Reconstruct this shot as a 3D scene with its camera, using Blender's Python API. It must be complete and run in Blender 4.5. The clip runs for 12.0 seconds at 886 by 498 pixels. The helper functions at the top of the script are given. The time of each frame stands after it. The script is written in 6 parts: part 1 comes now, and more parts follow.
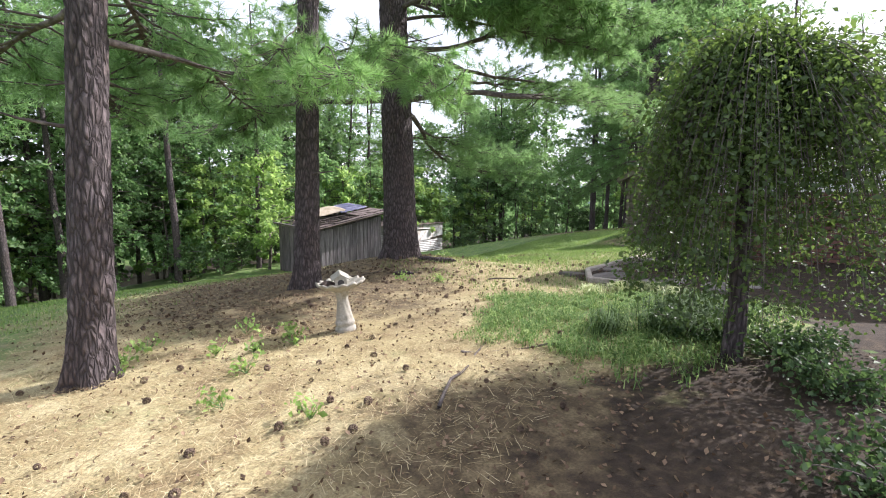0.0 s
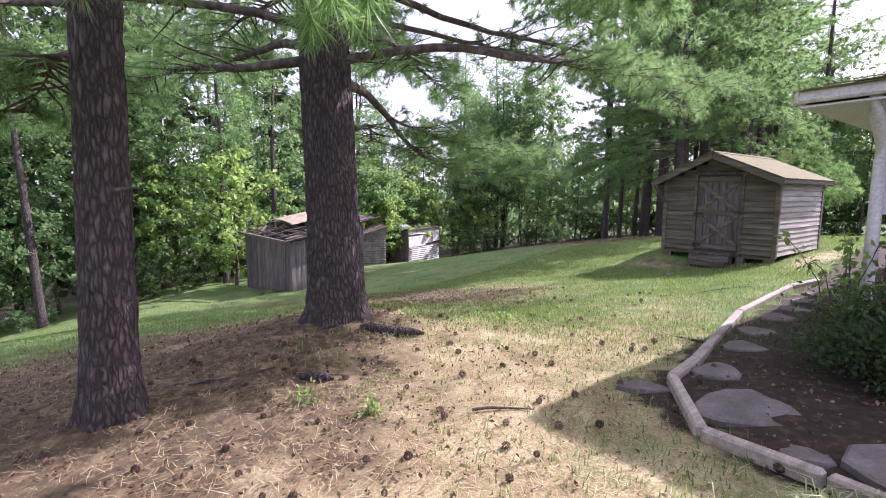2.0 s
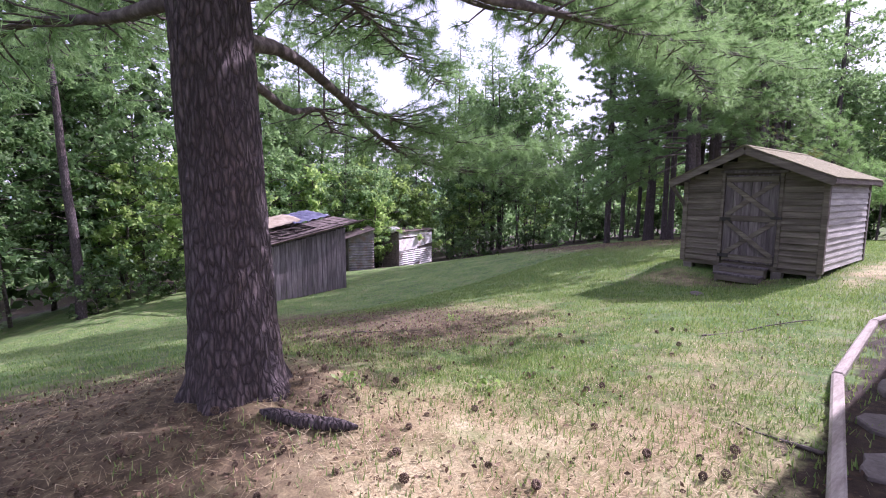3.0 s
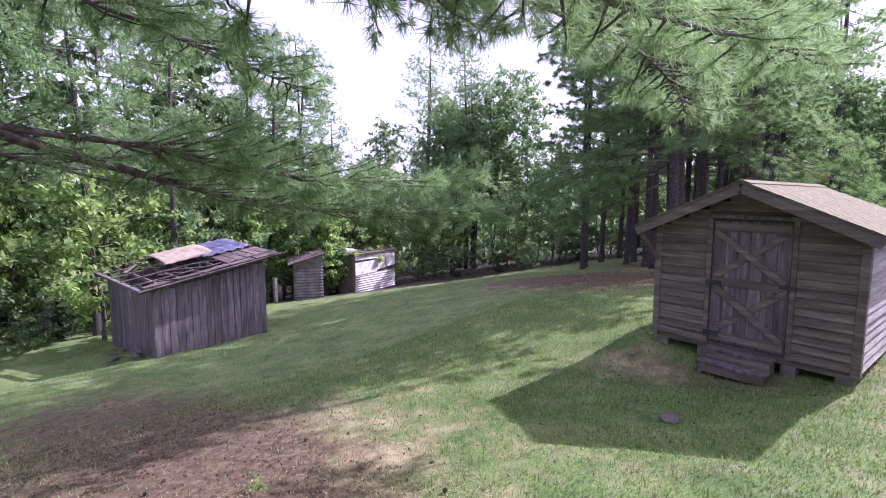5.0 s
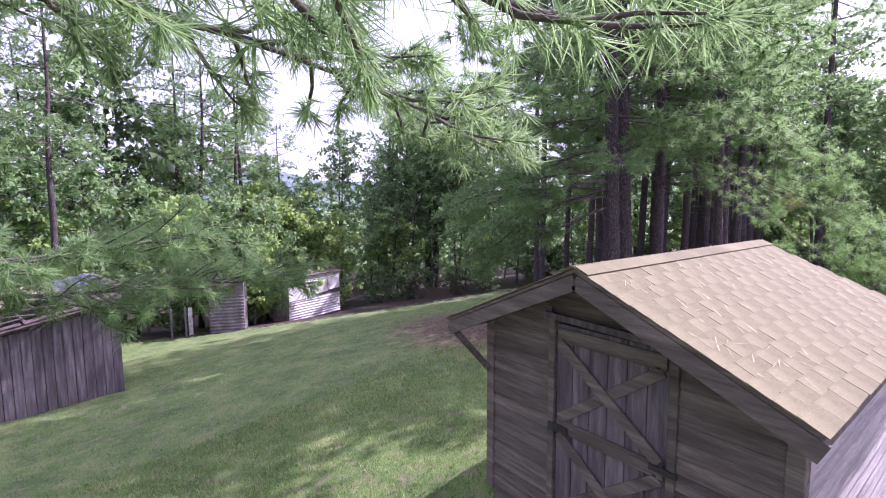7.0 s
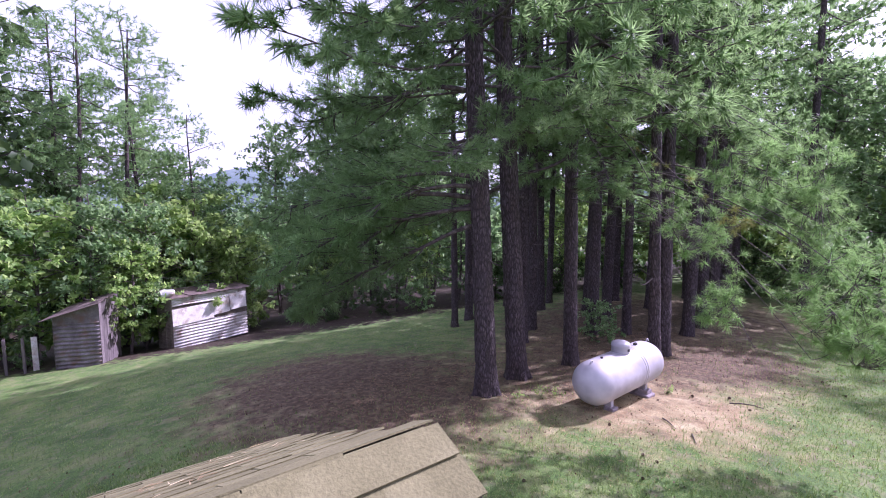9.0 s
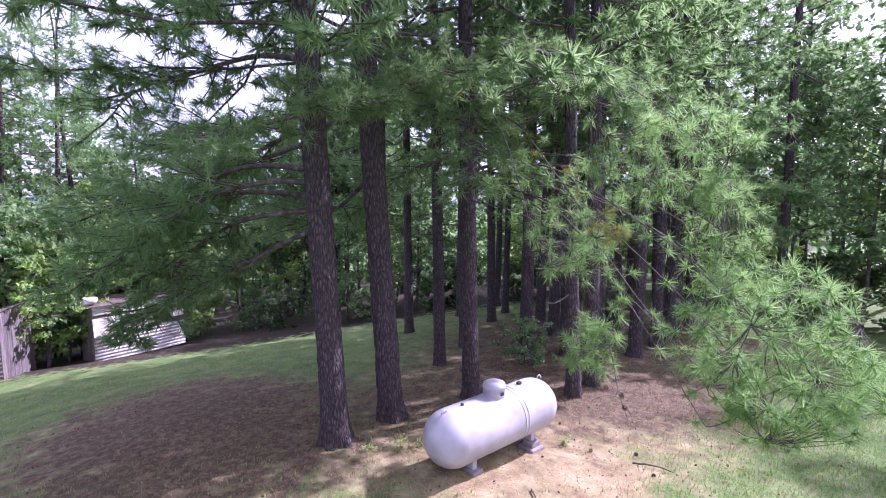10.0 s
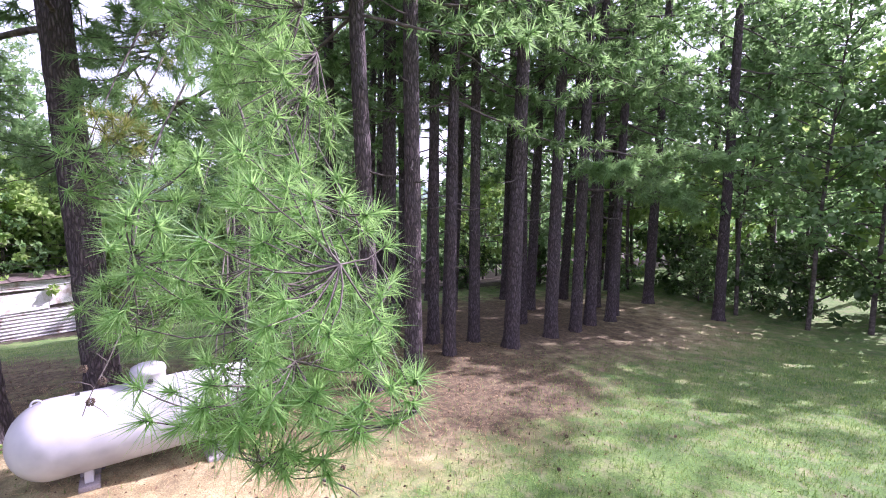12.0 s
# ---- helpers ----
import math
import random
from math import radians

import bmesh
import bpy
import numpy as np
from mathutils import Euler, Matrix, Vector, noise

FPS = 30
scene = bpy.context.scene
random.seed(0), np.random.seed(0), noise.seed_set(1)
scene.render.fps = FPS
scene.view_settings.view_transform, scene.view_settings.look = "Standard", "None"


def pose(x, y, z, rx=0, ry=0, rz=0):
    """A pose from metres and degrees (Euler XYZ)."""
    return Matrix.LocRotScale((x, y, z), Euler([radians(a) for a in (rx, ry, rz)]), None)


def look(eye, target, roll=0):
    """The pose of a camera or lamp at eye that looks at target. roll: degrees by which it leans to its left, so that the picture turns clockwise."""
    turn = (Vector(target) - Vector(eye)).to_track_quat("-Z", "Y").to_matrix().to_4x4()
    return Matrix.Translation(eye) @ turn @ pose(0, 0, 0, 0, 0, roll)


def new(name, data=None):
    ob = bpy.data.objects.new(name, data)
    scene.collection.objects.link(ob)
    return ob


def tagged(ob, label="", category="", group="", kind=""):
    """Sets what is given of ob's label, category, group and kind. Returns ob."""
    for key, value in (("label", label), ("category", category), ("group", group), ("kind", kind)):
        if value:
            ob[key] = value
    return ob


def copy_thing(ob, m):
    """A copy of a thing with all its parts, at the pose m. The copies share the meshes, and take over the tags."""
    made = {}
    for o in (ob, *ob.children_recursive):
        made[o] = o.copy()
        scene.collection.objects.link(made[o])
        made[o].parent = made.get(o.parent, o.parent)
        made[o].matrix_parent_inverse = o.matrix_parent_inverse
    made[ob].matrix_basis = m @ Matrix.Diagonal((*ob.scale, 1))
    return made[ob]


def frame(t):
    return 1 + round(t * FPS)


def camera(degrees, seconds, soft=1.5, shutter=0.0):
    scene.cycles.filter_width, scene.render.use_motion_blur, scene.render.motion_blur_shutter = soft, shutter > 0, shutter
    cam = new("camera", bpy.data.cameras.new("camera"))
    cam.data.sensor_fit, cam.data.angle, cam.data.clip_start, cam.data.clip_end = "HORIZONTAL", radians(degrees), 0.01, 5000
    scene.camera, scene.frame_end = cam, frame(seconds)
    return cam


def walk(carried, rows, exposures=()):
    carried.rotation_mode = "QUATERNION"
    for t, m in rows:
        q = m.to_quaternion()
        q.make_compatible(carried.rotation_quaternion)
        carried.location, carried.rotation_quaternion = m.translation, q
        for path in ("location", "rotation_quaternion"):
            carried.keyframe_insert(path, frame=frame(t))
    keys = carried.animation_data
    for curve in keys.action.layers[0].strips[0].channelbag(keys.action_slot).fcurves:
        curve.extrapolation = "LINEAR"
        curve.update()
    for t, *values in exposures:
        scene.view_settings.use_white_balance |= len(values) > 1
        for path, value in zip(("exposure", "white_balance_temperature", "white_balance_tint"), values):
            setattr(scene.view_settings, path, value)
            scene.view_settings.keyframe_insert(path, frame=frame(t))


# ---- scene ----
cam = camera(87.8, 12.0, 1.05)
# seconds, x, y, z, pitch, roll, yaw
ROWS = [
    (0.0, -0.251, 0.088, 1.975, -6.45, -0.44, 53.19),
    (0.5, -0.916, 0.692, 2.075, -6.47, -0.31, 53.22),
    (1.0, -1.615, 1.368, 2.167, -6.53, -0.16, 53.30),
    (1.5, -2.309, 2.059, 2.240, -6.63, -0.09, 53.39),
    (2.0, -2.993, 2.769, 2.302, -6.74, -0.16, 53.51),
    (2.5, -3.687, 3.477, 2.331, -6.82, -0.10, 53.33),
    (2.7, -3.954, 3.773, 2.333, -6.85, -0.10, 53.30),
    (4.3, -5.687, 6.612, 2.962, -6.46, 0.06, 52.36),
    (4.5, -5.719, 6.985, 3.020, -6.41, 0.09, 52.33),
    (5.0, -5.876, 7.961, 3.169, -6.13, 0.08, 52.28),
    (5.5, -5.964, 8.920, 3.371, -5.96, 0.09, 52.22),
    (6.0, -6.046, 9.972, 3.574, -5.90, 0.29, 52.35),
    (6.5, -6.185, 11.229, 3.795, -5.87, 0.36, 52.36),
    (7.0, -6.395, 12.656, 3.964, -5.76, 0.33, 52.47),
    (7.2, -6.438, 13.152, 3.990, -5.84, 0.30, 52.56),
    (8.8, -7.362, 18.038, 4.240, -6.01, 0.04, 52.37),
    (9.0, -7.375, 18.709, 4.228, -5.78, 0.18, 52.54),
    (9.5, -7.366, 20.399, 4.313, -5.77, 0.25, 52.85),
    (10.0, -7.289, 22.010, 4.212, -5.67, 0.10, 53.05),
    (10.5, -6.945, 23.368, 4.058, -5.75, 0.02, 53.62),
    (11.0, -6.546, 24.576, 3.842, -5.76, -0.22, 54.15),
    (11.5, -6.348, 25.549, 3.616, -5.80, -0.27, 54.57),
    (12.0, -6.239, 26.393, 3.438, -6.23, -0.65, 54.97),
]
walk(cam, [(t, pose(x, y, z, 90 + pitch, roll, yaw)) for t, x, y, z, pitch, roll, yaw in ROWS], exposures=[(0.0, 1.02, 6160, 18), (1.0, 1.06, 6050, 32), (2.0, 1.02, 5950, 40), (2.5, 0.90, 5810, 44), (4.5, 0.94, 5640, 54), (5.5, 0.96, 5550, 57), (6.3, 1.10, 5570, 62), (7.2, 1.16, 5640, 60), (9.0, 0.84, 5520, 55), (10.5, 1.22, 5470, 55), (11.0, 1.20, 5940, 43), (11.5, 1.30, 5840, 44), (12.0, 1.40, 5740, 45)])

# ---- light ----
SUN = Vector((0.13, 0.76, 0.645)).normalized()
world = bpy.data.worlds.new("sky")
scene.world = world
world.use_nodes = True
wn, wl = world.node_tree.nodes, world.node_tree.links
sky = wn.new("ShaderNodeTexSky")
sky.sky_type, sky.sun_disc = "NISHITA", False
sky.sun_elevation, sky.sun_rotation = math.asin(SUN.z), math.atan2(SUN.x, SUN.y)
sky.dust_density, sky.air_density = 3.0, 1.0
haze = wn.new("ShaderNodeMix")
haze.data_type, haze.blend_type = "RGBA", "MIX"
haze.inputs[0].default_value, haze.inputs[7].default_value = 0.55, (9.0, 9.2, 9.8, 1)
wl.new(sky.outputs[0], haze.inputs[6])
wl.new(haze.outputs[2], wn["Background"].inputs[0])
wn["Background"].inputs[1].default_value = 0.105
lamp = bpy.data.lights.new("sun", "SUN")
lamp.energy, lamp.angle, lamp.color = 4.2, radians(0.6), (1.0, 0.96, 0.90)
sun = new("sun", lamp)
sun.matrix_world = look(SUN * 60, (0, 0, 0))


# ---- materials ----
def ramp(nt, fac, stops):
    r = nt.nodes.new("ShaderNodeValToRGB")
    e = r.color_ramp.elements
    while len(e) < len(stops):
        e.new(0.5)
    for k, (p, c) in enumerate(stops):
        e[k].position, e[k].color = p, (*c, 1)
    nt.links.new(fac, r.inputs[0])
    return r.outputs[0]


def tex_noise(nt, scale, detail=4.0, stretch=(1, 1, 1), coords="Object", rough=0.6):
    tc = nt.nodes.new("ShaderNodeTexCoord")
    mp = nt.nodes.new("ShaderNodeMapping")
    mp.inputs["Scale"].default_value = stretch
    nt.links.new(tc.outputs[coords], mp.inputs[0])
    n = nt.nodes.new("ShaderNodeTexNoise")
    n.inputs["Scale"].default_value, n.inputs["Detail"].default_value = scale, detail
    n.inputs["Roughness"].default_value = rough
    nt.links.new(mp.outputs[0], n.inputs["Vector"])
    return n.outputs[0]


def mix(nt, a, b, fac, mode="MIX"):
    m = nt.nodes.new("ShaderNodeMix")
    m.data_type, m.blend_type = "RGBA", mode
    for socket, v in ((m.inputs[0], fac), (m.inputs[6], a), (m.inputs[7], b)):
        if isinstance(v, bpy.types.NodeSocket):
            nt.links.new(v, socket)
        elif isinstance(v, (int, float)):
            socket.default_value = v
        else:
            socket.default_value = (*v, 1)
    return m.outputs[2]


def value_map(nt, fac, a, b, lo, hi):
    m = nt.nodes.new("ShaderNodeMapRange")
    nt.links.new(fac, m.inputs[0])
    for k, v in enumerate((a, b, lo, hi)):
        m.inputs[1 + k].default_value = v
    return m.outputs[0]


def surface(name, dark, mid, light, scale=3.0, stretch=(1, 1, 1), rough=0.85, bump=0.3, fine=40.0, metal=0.0, vary=0.0, stain=None, coords="Object"):
    """Two scales of variation, a fine relief, and a shift from piece to piece."""
    m = bpy.data.materials.new(name)
    m.use_nodes = True
    nt = m.node_tree
    p = nt.nodes["Principled BSDF"]
    big = tex_noise(nt, scale, 5.0, stretch, coords)
    small = tex_noise(nt, fine, 3.0, stretch, coords)
    col = ramp(nt, big, [(0.3, dark), (0.5, mid), (0.7, light)])
    grain = ramp(nt, small, [(0.3, (0.62, 0.62, 0.62)), (0.7, (1.2, 1.2, 1.2))])
    col = mix(nt, col, grain, 0.6, "MULTIPLY")
    if stain:
        s = tex_noise(nt, stain[1], 4.0, (1, 1, 1), coords)
        col = mix(nt, col, stain[0], value_map(nt, s, 0.5, 0.68, 0.0, 0.8))
    if vary:
        info = nt.nodes.new("ShaderNodeObjectInfo")
        v = value_map(nt, info.outputs["Random"], 0, 1, 1 - vary, 1 + vary)
        hsv = nt.nodes.new("ShaderNodeHueSaturation")
        nt.links.new(v, hsv.inputs["Value"])
        nt.links.new(col, hsv.inputs["Color"])
        col = hsv.outputs[0]
    nt.links.new(col, p.inputs["Base Color"])
    p.inputs["Roughness"].default_value, p.inputs["Metallic"].default_value = rough, metal
    if bump:
        bn = nt.nodes.new("ShaderNodeBump")
        bn.inputs["Strength"].default_value, bn.inputs["Distance"].default_value = bump, 0.02
        h = mix(nt, big, small, 0.5)
        nt.links.new(h, bn.inputs["Height"])
        nt.links.new(bn.outputs[0], p.inputs["Normal"])
    return m


def foliage(name, dark, mid, light, through_light, amount=0.4, rough=0.5):
    """Leaves: colour by leaf and by plant, light shining through."""
    m = bpy.data.materials.new(name)
    m.use_nodes = True
    nt = m.node_tree
    p = nt.nodes["Principled BSDF"]
    geo = nt.nodes.new("ShaderNodeNewGeometry")
    info = nt.nodes.new("ShaderNodeObjectInfo")
    col = ramp(nt, geo.outputs["Random Per Island"], [(0.0, dark), (0.55, mid), (1.0, light)])
    hsv = nt.nodes.new("ShaderNodeHueSaturation")
    nt.links.new(value_map(nt, info.outputs["Random"], 0, 1, 0.75, 1.25), hsv.inputs["Value"])
    nt.links.new(col, hsv.inputs["Color"])
    nt.links.new(hsv.outputs[0], p.inputs["Base Color"])
    p.inputs["Roughness"].default_value = rough
    p.inputs["Specular IOR Level"].default_value = 0.35
    tr = nt.nodes.new("ShaderNodeBsdfTranslucent")
    nt.links.new(mix(nt, hsv.outputs[0], through_light, 0.55), tr.inputs[0])
    ms = nt.nodes.new("ShaderNodeMixShader")
    ms.inputs[0].default_value = amount
    nt.links.new(p.outputs[0], ms.inputs[1])
    nt.links.new(tr.outputs[0], ms.inputs[2])
    nt.links.new(ms.outputs[0], nt.nodes["Material Output"].inputs[0])
    return m


def bark(name, plate, furrow, tint):
    """Pine bark: long raised plates between dark furrows, flaking and tinted in patches."""
    m = bpy.data.materials.new(name)
    m.use_nodes = True
    nt = m.node_tree
    p = nt.nodes["Principled BSDF"]
    tc = nt.nodes.new("ShaderNodeTexCoord")
    mp = nt.nodes.new("ShaderNodeMapping")
    mp.inputs["Scale"].default_value = (25, 25, 6.5)
    nt.links.new(tc.outputs["Object"], mp.inputs[0])
    warp = nt.nodes.new("ShaderNodeTexNoise")
    warp.inputs["Scale"].default_value, warp.inputs["Detail"].default_value = 0.9, 4.0
    nt.links.new(mp.outputs[0], warp.inputs["Vector"])
    bent = mix(nt, mp.outputs[0], warp.outputs["Color"], 0.9, "ADD")
    vor = nt.nodes.new("ShaderNodeTexVoronoi")
    vor.feature = "DISTANCE_TO_EDGE"
    vor.inputs["Scale"].default_value = 1.0
    nt.links.new(bent, vor.inputs["Vector"])
    cell = nt.nodes.new("ShaderNodeTexVoronoi")
    cell.inputs["Scale"].default_value = 1.0
    nt.links.new(bent, cell.inputs["Vector"])
    grain = tex_noise(nt, 30.0, 5.0, (1, 1, 0.35))
    col = mix(nt, plate, tint, value_map(nt, tex_noise(nt, 2.5, 4.0, (1, 1, 0.5)), 0.42, 0.66, 0.0, 0.8))
    col = mix(nt, col, ramp(nt, cell.outputs["Color"], [(0.1, (0.82, 0.82, 0.82)), (0.9, (1.15, 1.15, 1.15))]), 1.0, "MULTIPLY")
    col = mix(nt, col, ramp(nt, grain, [(0.3, (0.5, 0.5, 0.5)), (0.7, (1.4, 1.4, 1.4))]), 0.9, "MULTIPLY")
    edge = value_map(nt, vor.outputs["Distance"], 0.0, 0.28, 0.0, 1.0)
    col = mix(nt, furrow, col, edge)
    nt.links.new(col, p.inputs["Base Color"])
    p.inputs["Roughness"].default_value = 0.95
    bn = nt.nodes.new("ShaderNodeBump")
    bn.inputs["Strength"].default_value, bn.inputs["Distance"].default_value = 1.0, 0.03
    nt.links.new(mix(nt, edge, grain, 0.25), bn.inputs["Height"])
    nt.links.new(bn.outputs[0], p.inputs["Normal"])
    return m


M_BARK = bark("pine_bark", (0.14, 0.115, 0.118), (0.045, 0.035, 0.035), (0.125, 0.09, 0.078))
M_LIMB = surface("limb_bark", (0.05, 0.04, 0.035), (0.11, 0.09, 0.08), (0.22, 0.19, 0.17), 9.0, (1, 1, 1), 0.95, 0.6, 50.0)
M_NEEDLE = foliage("pine_needles", (0.056, 0.122, 0.05), (0.125, 0.235, 0.092), (0.27, 0.41, 0.165), (0.46, 0.72, 0.26), 0.54, 0.5)
# Lighter copy of the pine needles: sun on the near boughs, as colour.
M_NEEDLE_BOUGH = foliage("sunlit_bough_needles", (0.062, 0.145, 0.05), (0.145, 0.28, 0.095), (0.32, 0.48, 0.19), (0.48, 0.78, 0.24), 0.54, 0.42)
M_NEEDLE_OLD = foliage("yellowed_needles", (0.17, 0.22, 0.05), (0.29, 0.34, 0.08), (0.44, 0.43, 0.14), (0.6, 0.6, 0.15), 0.35)
M_LEAF = foliage("broad_leaves", (0.05, 0.112, 0.045), (0.128, 0.235, 0.095), (0.33, 0.45, 0.23), (0.43, 0.69, 0.25), 0.5)
M_LEAF_BRIGHT = foliage("sunlit_young_leaves", (0.09, 0.17, 0.05), (0.21, 0.34, 0.10), (0.44, 0.56, 0.22), (0.58, 0.82, 0.22), 0.54)
M_LEAF_WEEPING = foliage("hanging_leaves", (0.03, 0.055, 0.022), (0.055, 0.09, 0.032), (0.115, 0.17, 0.06), (0.36, 0.55, 0.11), 0.34)
# Dark evergreen leaves; on woods trees and undergrowth the darkness stands for shade.
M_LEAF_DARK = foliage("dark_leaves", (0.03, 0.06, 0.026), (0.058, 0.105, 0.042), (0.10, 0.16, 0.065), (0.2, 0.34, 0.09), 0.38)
M_GRASS = foliage("grass_blades", (0.055, 0.125, 0.028), (0.145, 0.265, 0.058), (0.39, 0.43, 0.17), (0.40, 0.56, 0.13), 0.34)
M_COVER = foliage("ground_cover_leaves", (0.045, 0.10, 0.03), (0.125, 0.225, 0.066), (0.36, 0.43, 0.17), (0.36, 0.55, 0.13), 0.34, 0.75)
M_STRAW = foliage("dry_pine_straw", (0.18, 0.115, 0.055), (0.385, 0.302, 0.155), (0.67, 0.58, 0.36), (0.5, 0.4, 0.25), 0.08, 0.7)
M_STRAW_RUST = foliage("rust_pine_straw", (0.16, 0.085, 0.035), (0.36, 0.215, 0.095), (0.58, 0.42, 0.23), (0.5, 0.32, 0.15), 0.08, 0.7)
M_LITTER = foliage("dry_leaf_bits", (0.06, 0.038, 0.024), (0.15, 0.095, 0.058), (0.32, 0.22, 0.14), (0.3, 0.2, 0.1), 0.08, 0.8)
M_WOOD_GREY = surface("weathered_grey_boards", (0.08, 0.066, 0.068), (0.16, 0.136, 0.138), (0.27, 0.238, 0.236), 2.2, (6, 6, 0.5), 0.9, 0.5, 16.0, vary=0.22)
M_WOOD_BROWN = surface("weathered_brown_boards", (0.09, 0.075, 0.059), (0.161, 0.138, 0.109), (0.259, 0.228, 0.182), 2.2, (0.5, 6, 6), 0.9, 0.5, 16.0, vary=0.2)
# East wall only: sunlight on that side is put into the paler colour.
M_WOOD_SIDE = surface("sunlit_side_boards", (0.27, 0.26, 0.225), (0.395, 0.385, 0.335), (0.53, 0.52, 0.455), 2.2, (6, 0.5, 6), 0.9, 0.5, 16.0, vary=0.15)
M_SHINGLE = surface("asphalt_shingle", (0.134, 0.128, 0.055), (0.178, 0.17, 0.077), (0.232, 0.222, 0.107), 2.2, rough=0.95, bump=0.5, fine=90.0, vary=0.045)
M_TANK = surface("white_tank_paint", (0.43, 0.42, 0.455), (0.50, 0.488, 0.515), (0.55, 0.54, 0.555), 2.2, rough=0.45, bump=0.0, fine=2.0)
M_CONCRETE = surface("concrete", (0.29, 0.27, 0.225), (0.385, 0.36, 0.305), (0.48, 0.455, 0.395), 5.0, rough=0.95, bump=0.5, fine=60.0, stain=((0.22, 0.21, 0.16), 4.0))
M_BLOCK = surface("grey_block", (0.22, 0.19, 0.20), (0.31, 0.275, 0.285), (0.40, 0.36, 0.37), 5.0, rough=0.95, bump=0.5, fine=60.0)
M_STONE = surface("flagstone", (0.118, 0.102, 0.09), (0.17, 0.15, 0.133), (0.24, 0.215, 0.195), 3.5, rough=0.9, bump=0.6, fine=40.0, vary=0.12)
M_TIMBER = surface("landscape_timber", (0.28, 0.24, 0.20), (0.42, 0.37, 0.31), (0.55, 0.50, 0.43), 3.0, (5, 0.6, 5), 0.9, 0.5, 20.0, vary=0.12)
M_METAL = surface("galvanised_sheet", (0.72, 0.71, 0.68), (0.80, 0.79, 0.75), (0.87, 0.86, 0.82), 2.5, rough=0.55, bump=0.1, fine=30.0, metal=0.0, vary=0.12, stain=((0.28, 0.16, 0.09), 2.2))
M_METAL_GREY = surface("dull_grey_sheet", (0.14, 0.12, 0.13), (0.24, 0.215, 0.23), (0.36, 0.33, 0.345), 2.5, rough=0.65, bump=0.1, fine=30.0, metal=0.2, vary=0.12, stain=((0.2, 0.12, 0.08), 2.6))
M_WHITE_SHEET = surface("white_sheet", (0.80, 0.78, 0.73), (0.86, 0.84, 0.80), (0.9, 0.89, 0.86), 2.0, rough=0.5, bump=0.1, fine=30.0, vary=0.08, stain=((0.4, 0.3, 0.2), 2.4))
M_RUST = surface("rusted_roofing", (0.08, 0.06, 0.055), (0.15, 0.112, 0.10), (0.25, 0.19, 0.165), 4.0, rough=0.9, bump=0.4, fine=30.0, vary=0.2)
M_TARP = surface("faded_blue_tarp", (0.10, 0.10, 0.17), (0.16, 0.16, 0.25), (0.25, 0.25, 0.34), 3.0, rough=0.6, bump=0.3, fine=14.0)
M_TAN = surface("tan_panel", (0.30, 0.24, 0.165), (0.40, 0.33, 0.235), (0.5, 0.43, 0.33), 3.0, rough=0.8, bump=0.2, fine=20.0)
M_PAINT = surface("white_house_paint", (0.70, 0.69, 0.70), (0.76, 0.75, 0.76), (0.80, 0.79, 0.80), 1.5, rough=0.6, bump=0.05, fine=40.0)
M_BRICK = surface("red_brick", (0.085, 0.042, 0.035), (0.13, 0.062, 0.05), (0.18, 0.09, 0.07), 4.0, rough=0.9, bump=0.4, fine=60.0, vary=0.25)
M_MORTAR = surface("mortar", (0.30, 0.28, 0.26), (0.38, 0.36, 0.34), (0.45, 0.43, 0.4), 6.0, rough=0.95, bump=0.3, fine=60.0)
M_CONE = surface("pine_cone", (0.09, 0.06, 0.04), (0.16, 0.11, 0.075), (0.26, 0.19, 0.13), 20.0, rough=0.9, bump=0.4, fine=90.0, vary=0.25)
M_WET = surface("wet_leaves", (0.02, 0.012, 0.009), (0.04, 0.024, 0.017), (0.07, 0.045, 0.03), 25.0, rough=0.7, bump=0.6, fine=80.0)
M_DARK = surface("dark_iron_and_hole", (0.02, 0.02, 0.02), (0.035, 0.033, 0.032), (0.06, 0.055, 0.05), 5.0, rough=0.7, bump=0.1)
# Blue-grey of the ridge is painted haze.
M_HILL = surface("hazy_far_hill", (0.10, 0.15, 0.16), (0.13, 0.19, 0.19), (0.17, 0.23, 0.22), 0.05, rough=1.0, bump=0.0, fine=0.4)


# ---- mesh helpers ----
def tri_mesh(name, V, F):
    """A mesh from arrays of points and of triangles or quads."""
    V, F = np.asarray(V, np.float32), np.asarray(F, np.int32)
    me = bpy.data.meshes.new(name)
    k = F.shape[1]
    me.vertices.add(len(V))
    me.vertices.foreach_set("co", V.ravel())
    me.loops.add(F.size)
    me.loops.foreach_set("vertex_index", F.ravel())
    me.polygons.add(len(F))
    me.polygons.foreach_set("loop_start", np.arange(0, F.size, k, dtype=np.int32))
    me.update(calc_edges=True)
    return me


def smooth(me):
    me.polygons.foreach_set("use_smooth", np.ones(len(me.polygons), dtype=bool))
    return me


def attach(ob, parent):
    if parent:
        ob.parent = parent
    return ob


def part(name, bm, material, parent=None, label="", loc=None):
    """One mesh object from a bmesh, under a thing or a part."""
    me = bpy.data.meshes.new(name)
    bmesh.ops.recalc_face_normals(bm, faces=bm.faces)
    bm.to_mesh(me)
    bm.free()
    me.materials.append(material)
    ob = attach(new(name, me), parent)
    if loc:
        ob.location = loc
    return tagged(ob, label=label)


def mesh_part(name, me, material, parent=None, label="", kind=""):
    me.materials.append(material)
    return tagged(attach(new(name, me), parent), label=label, kind=kind)


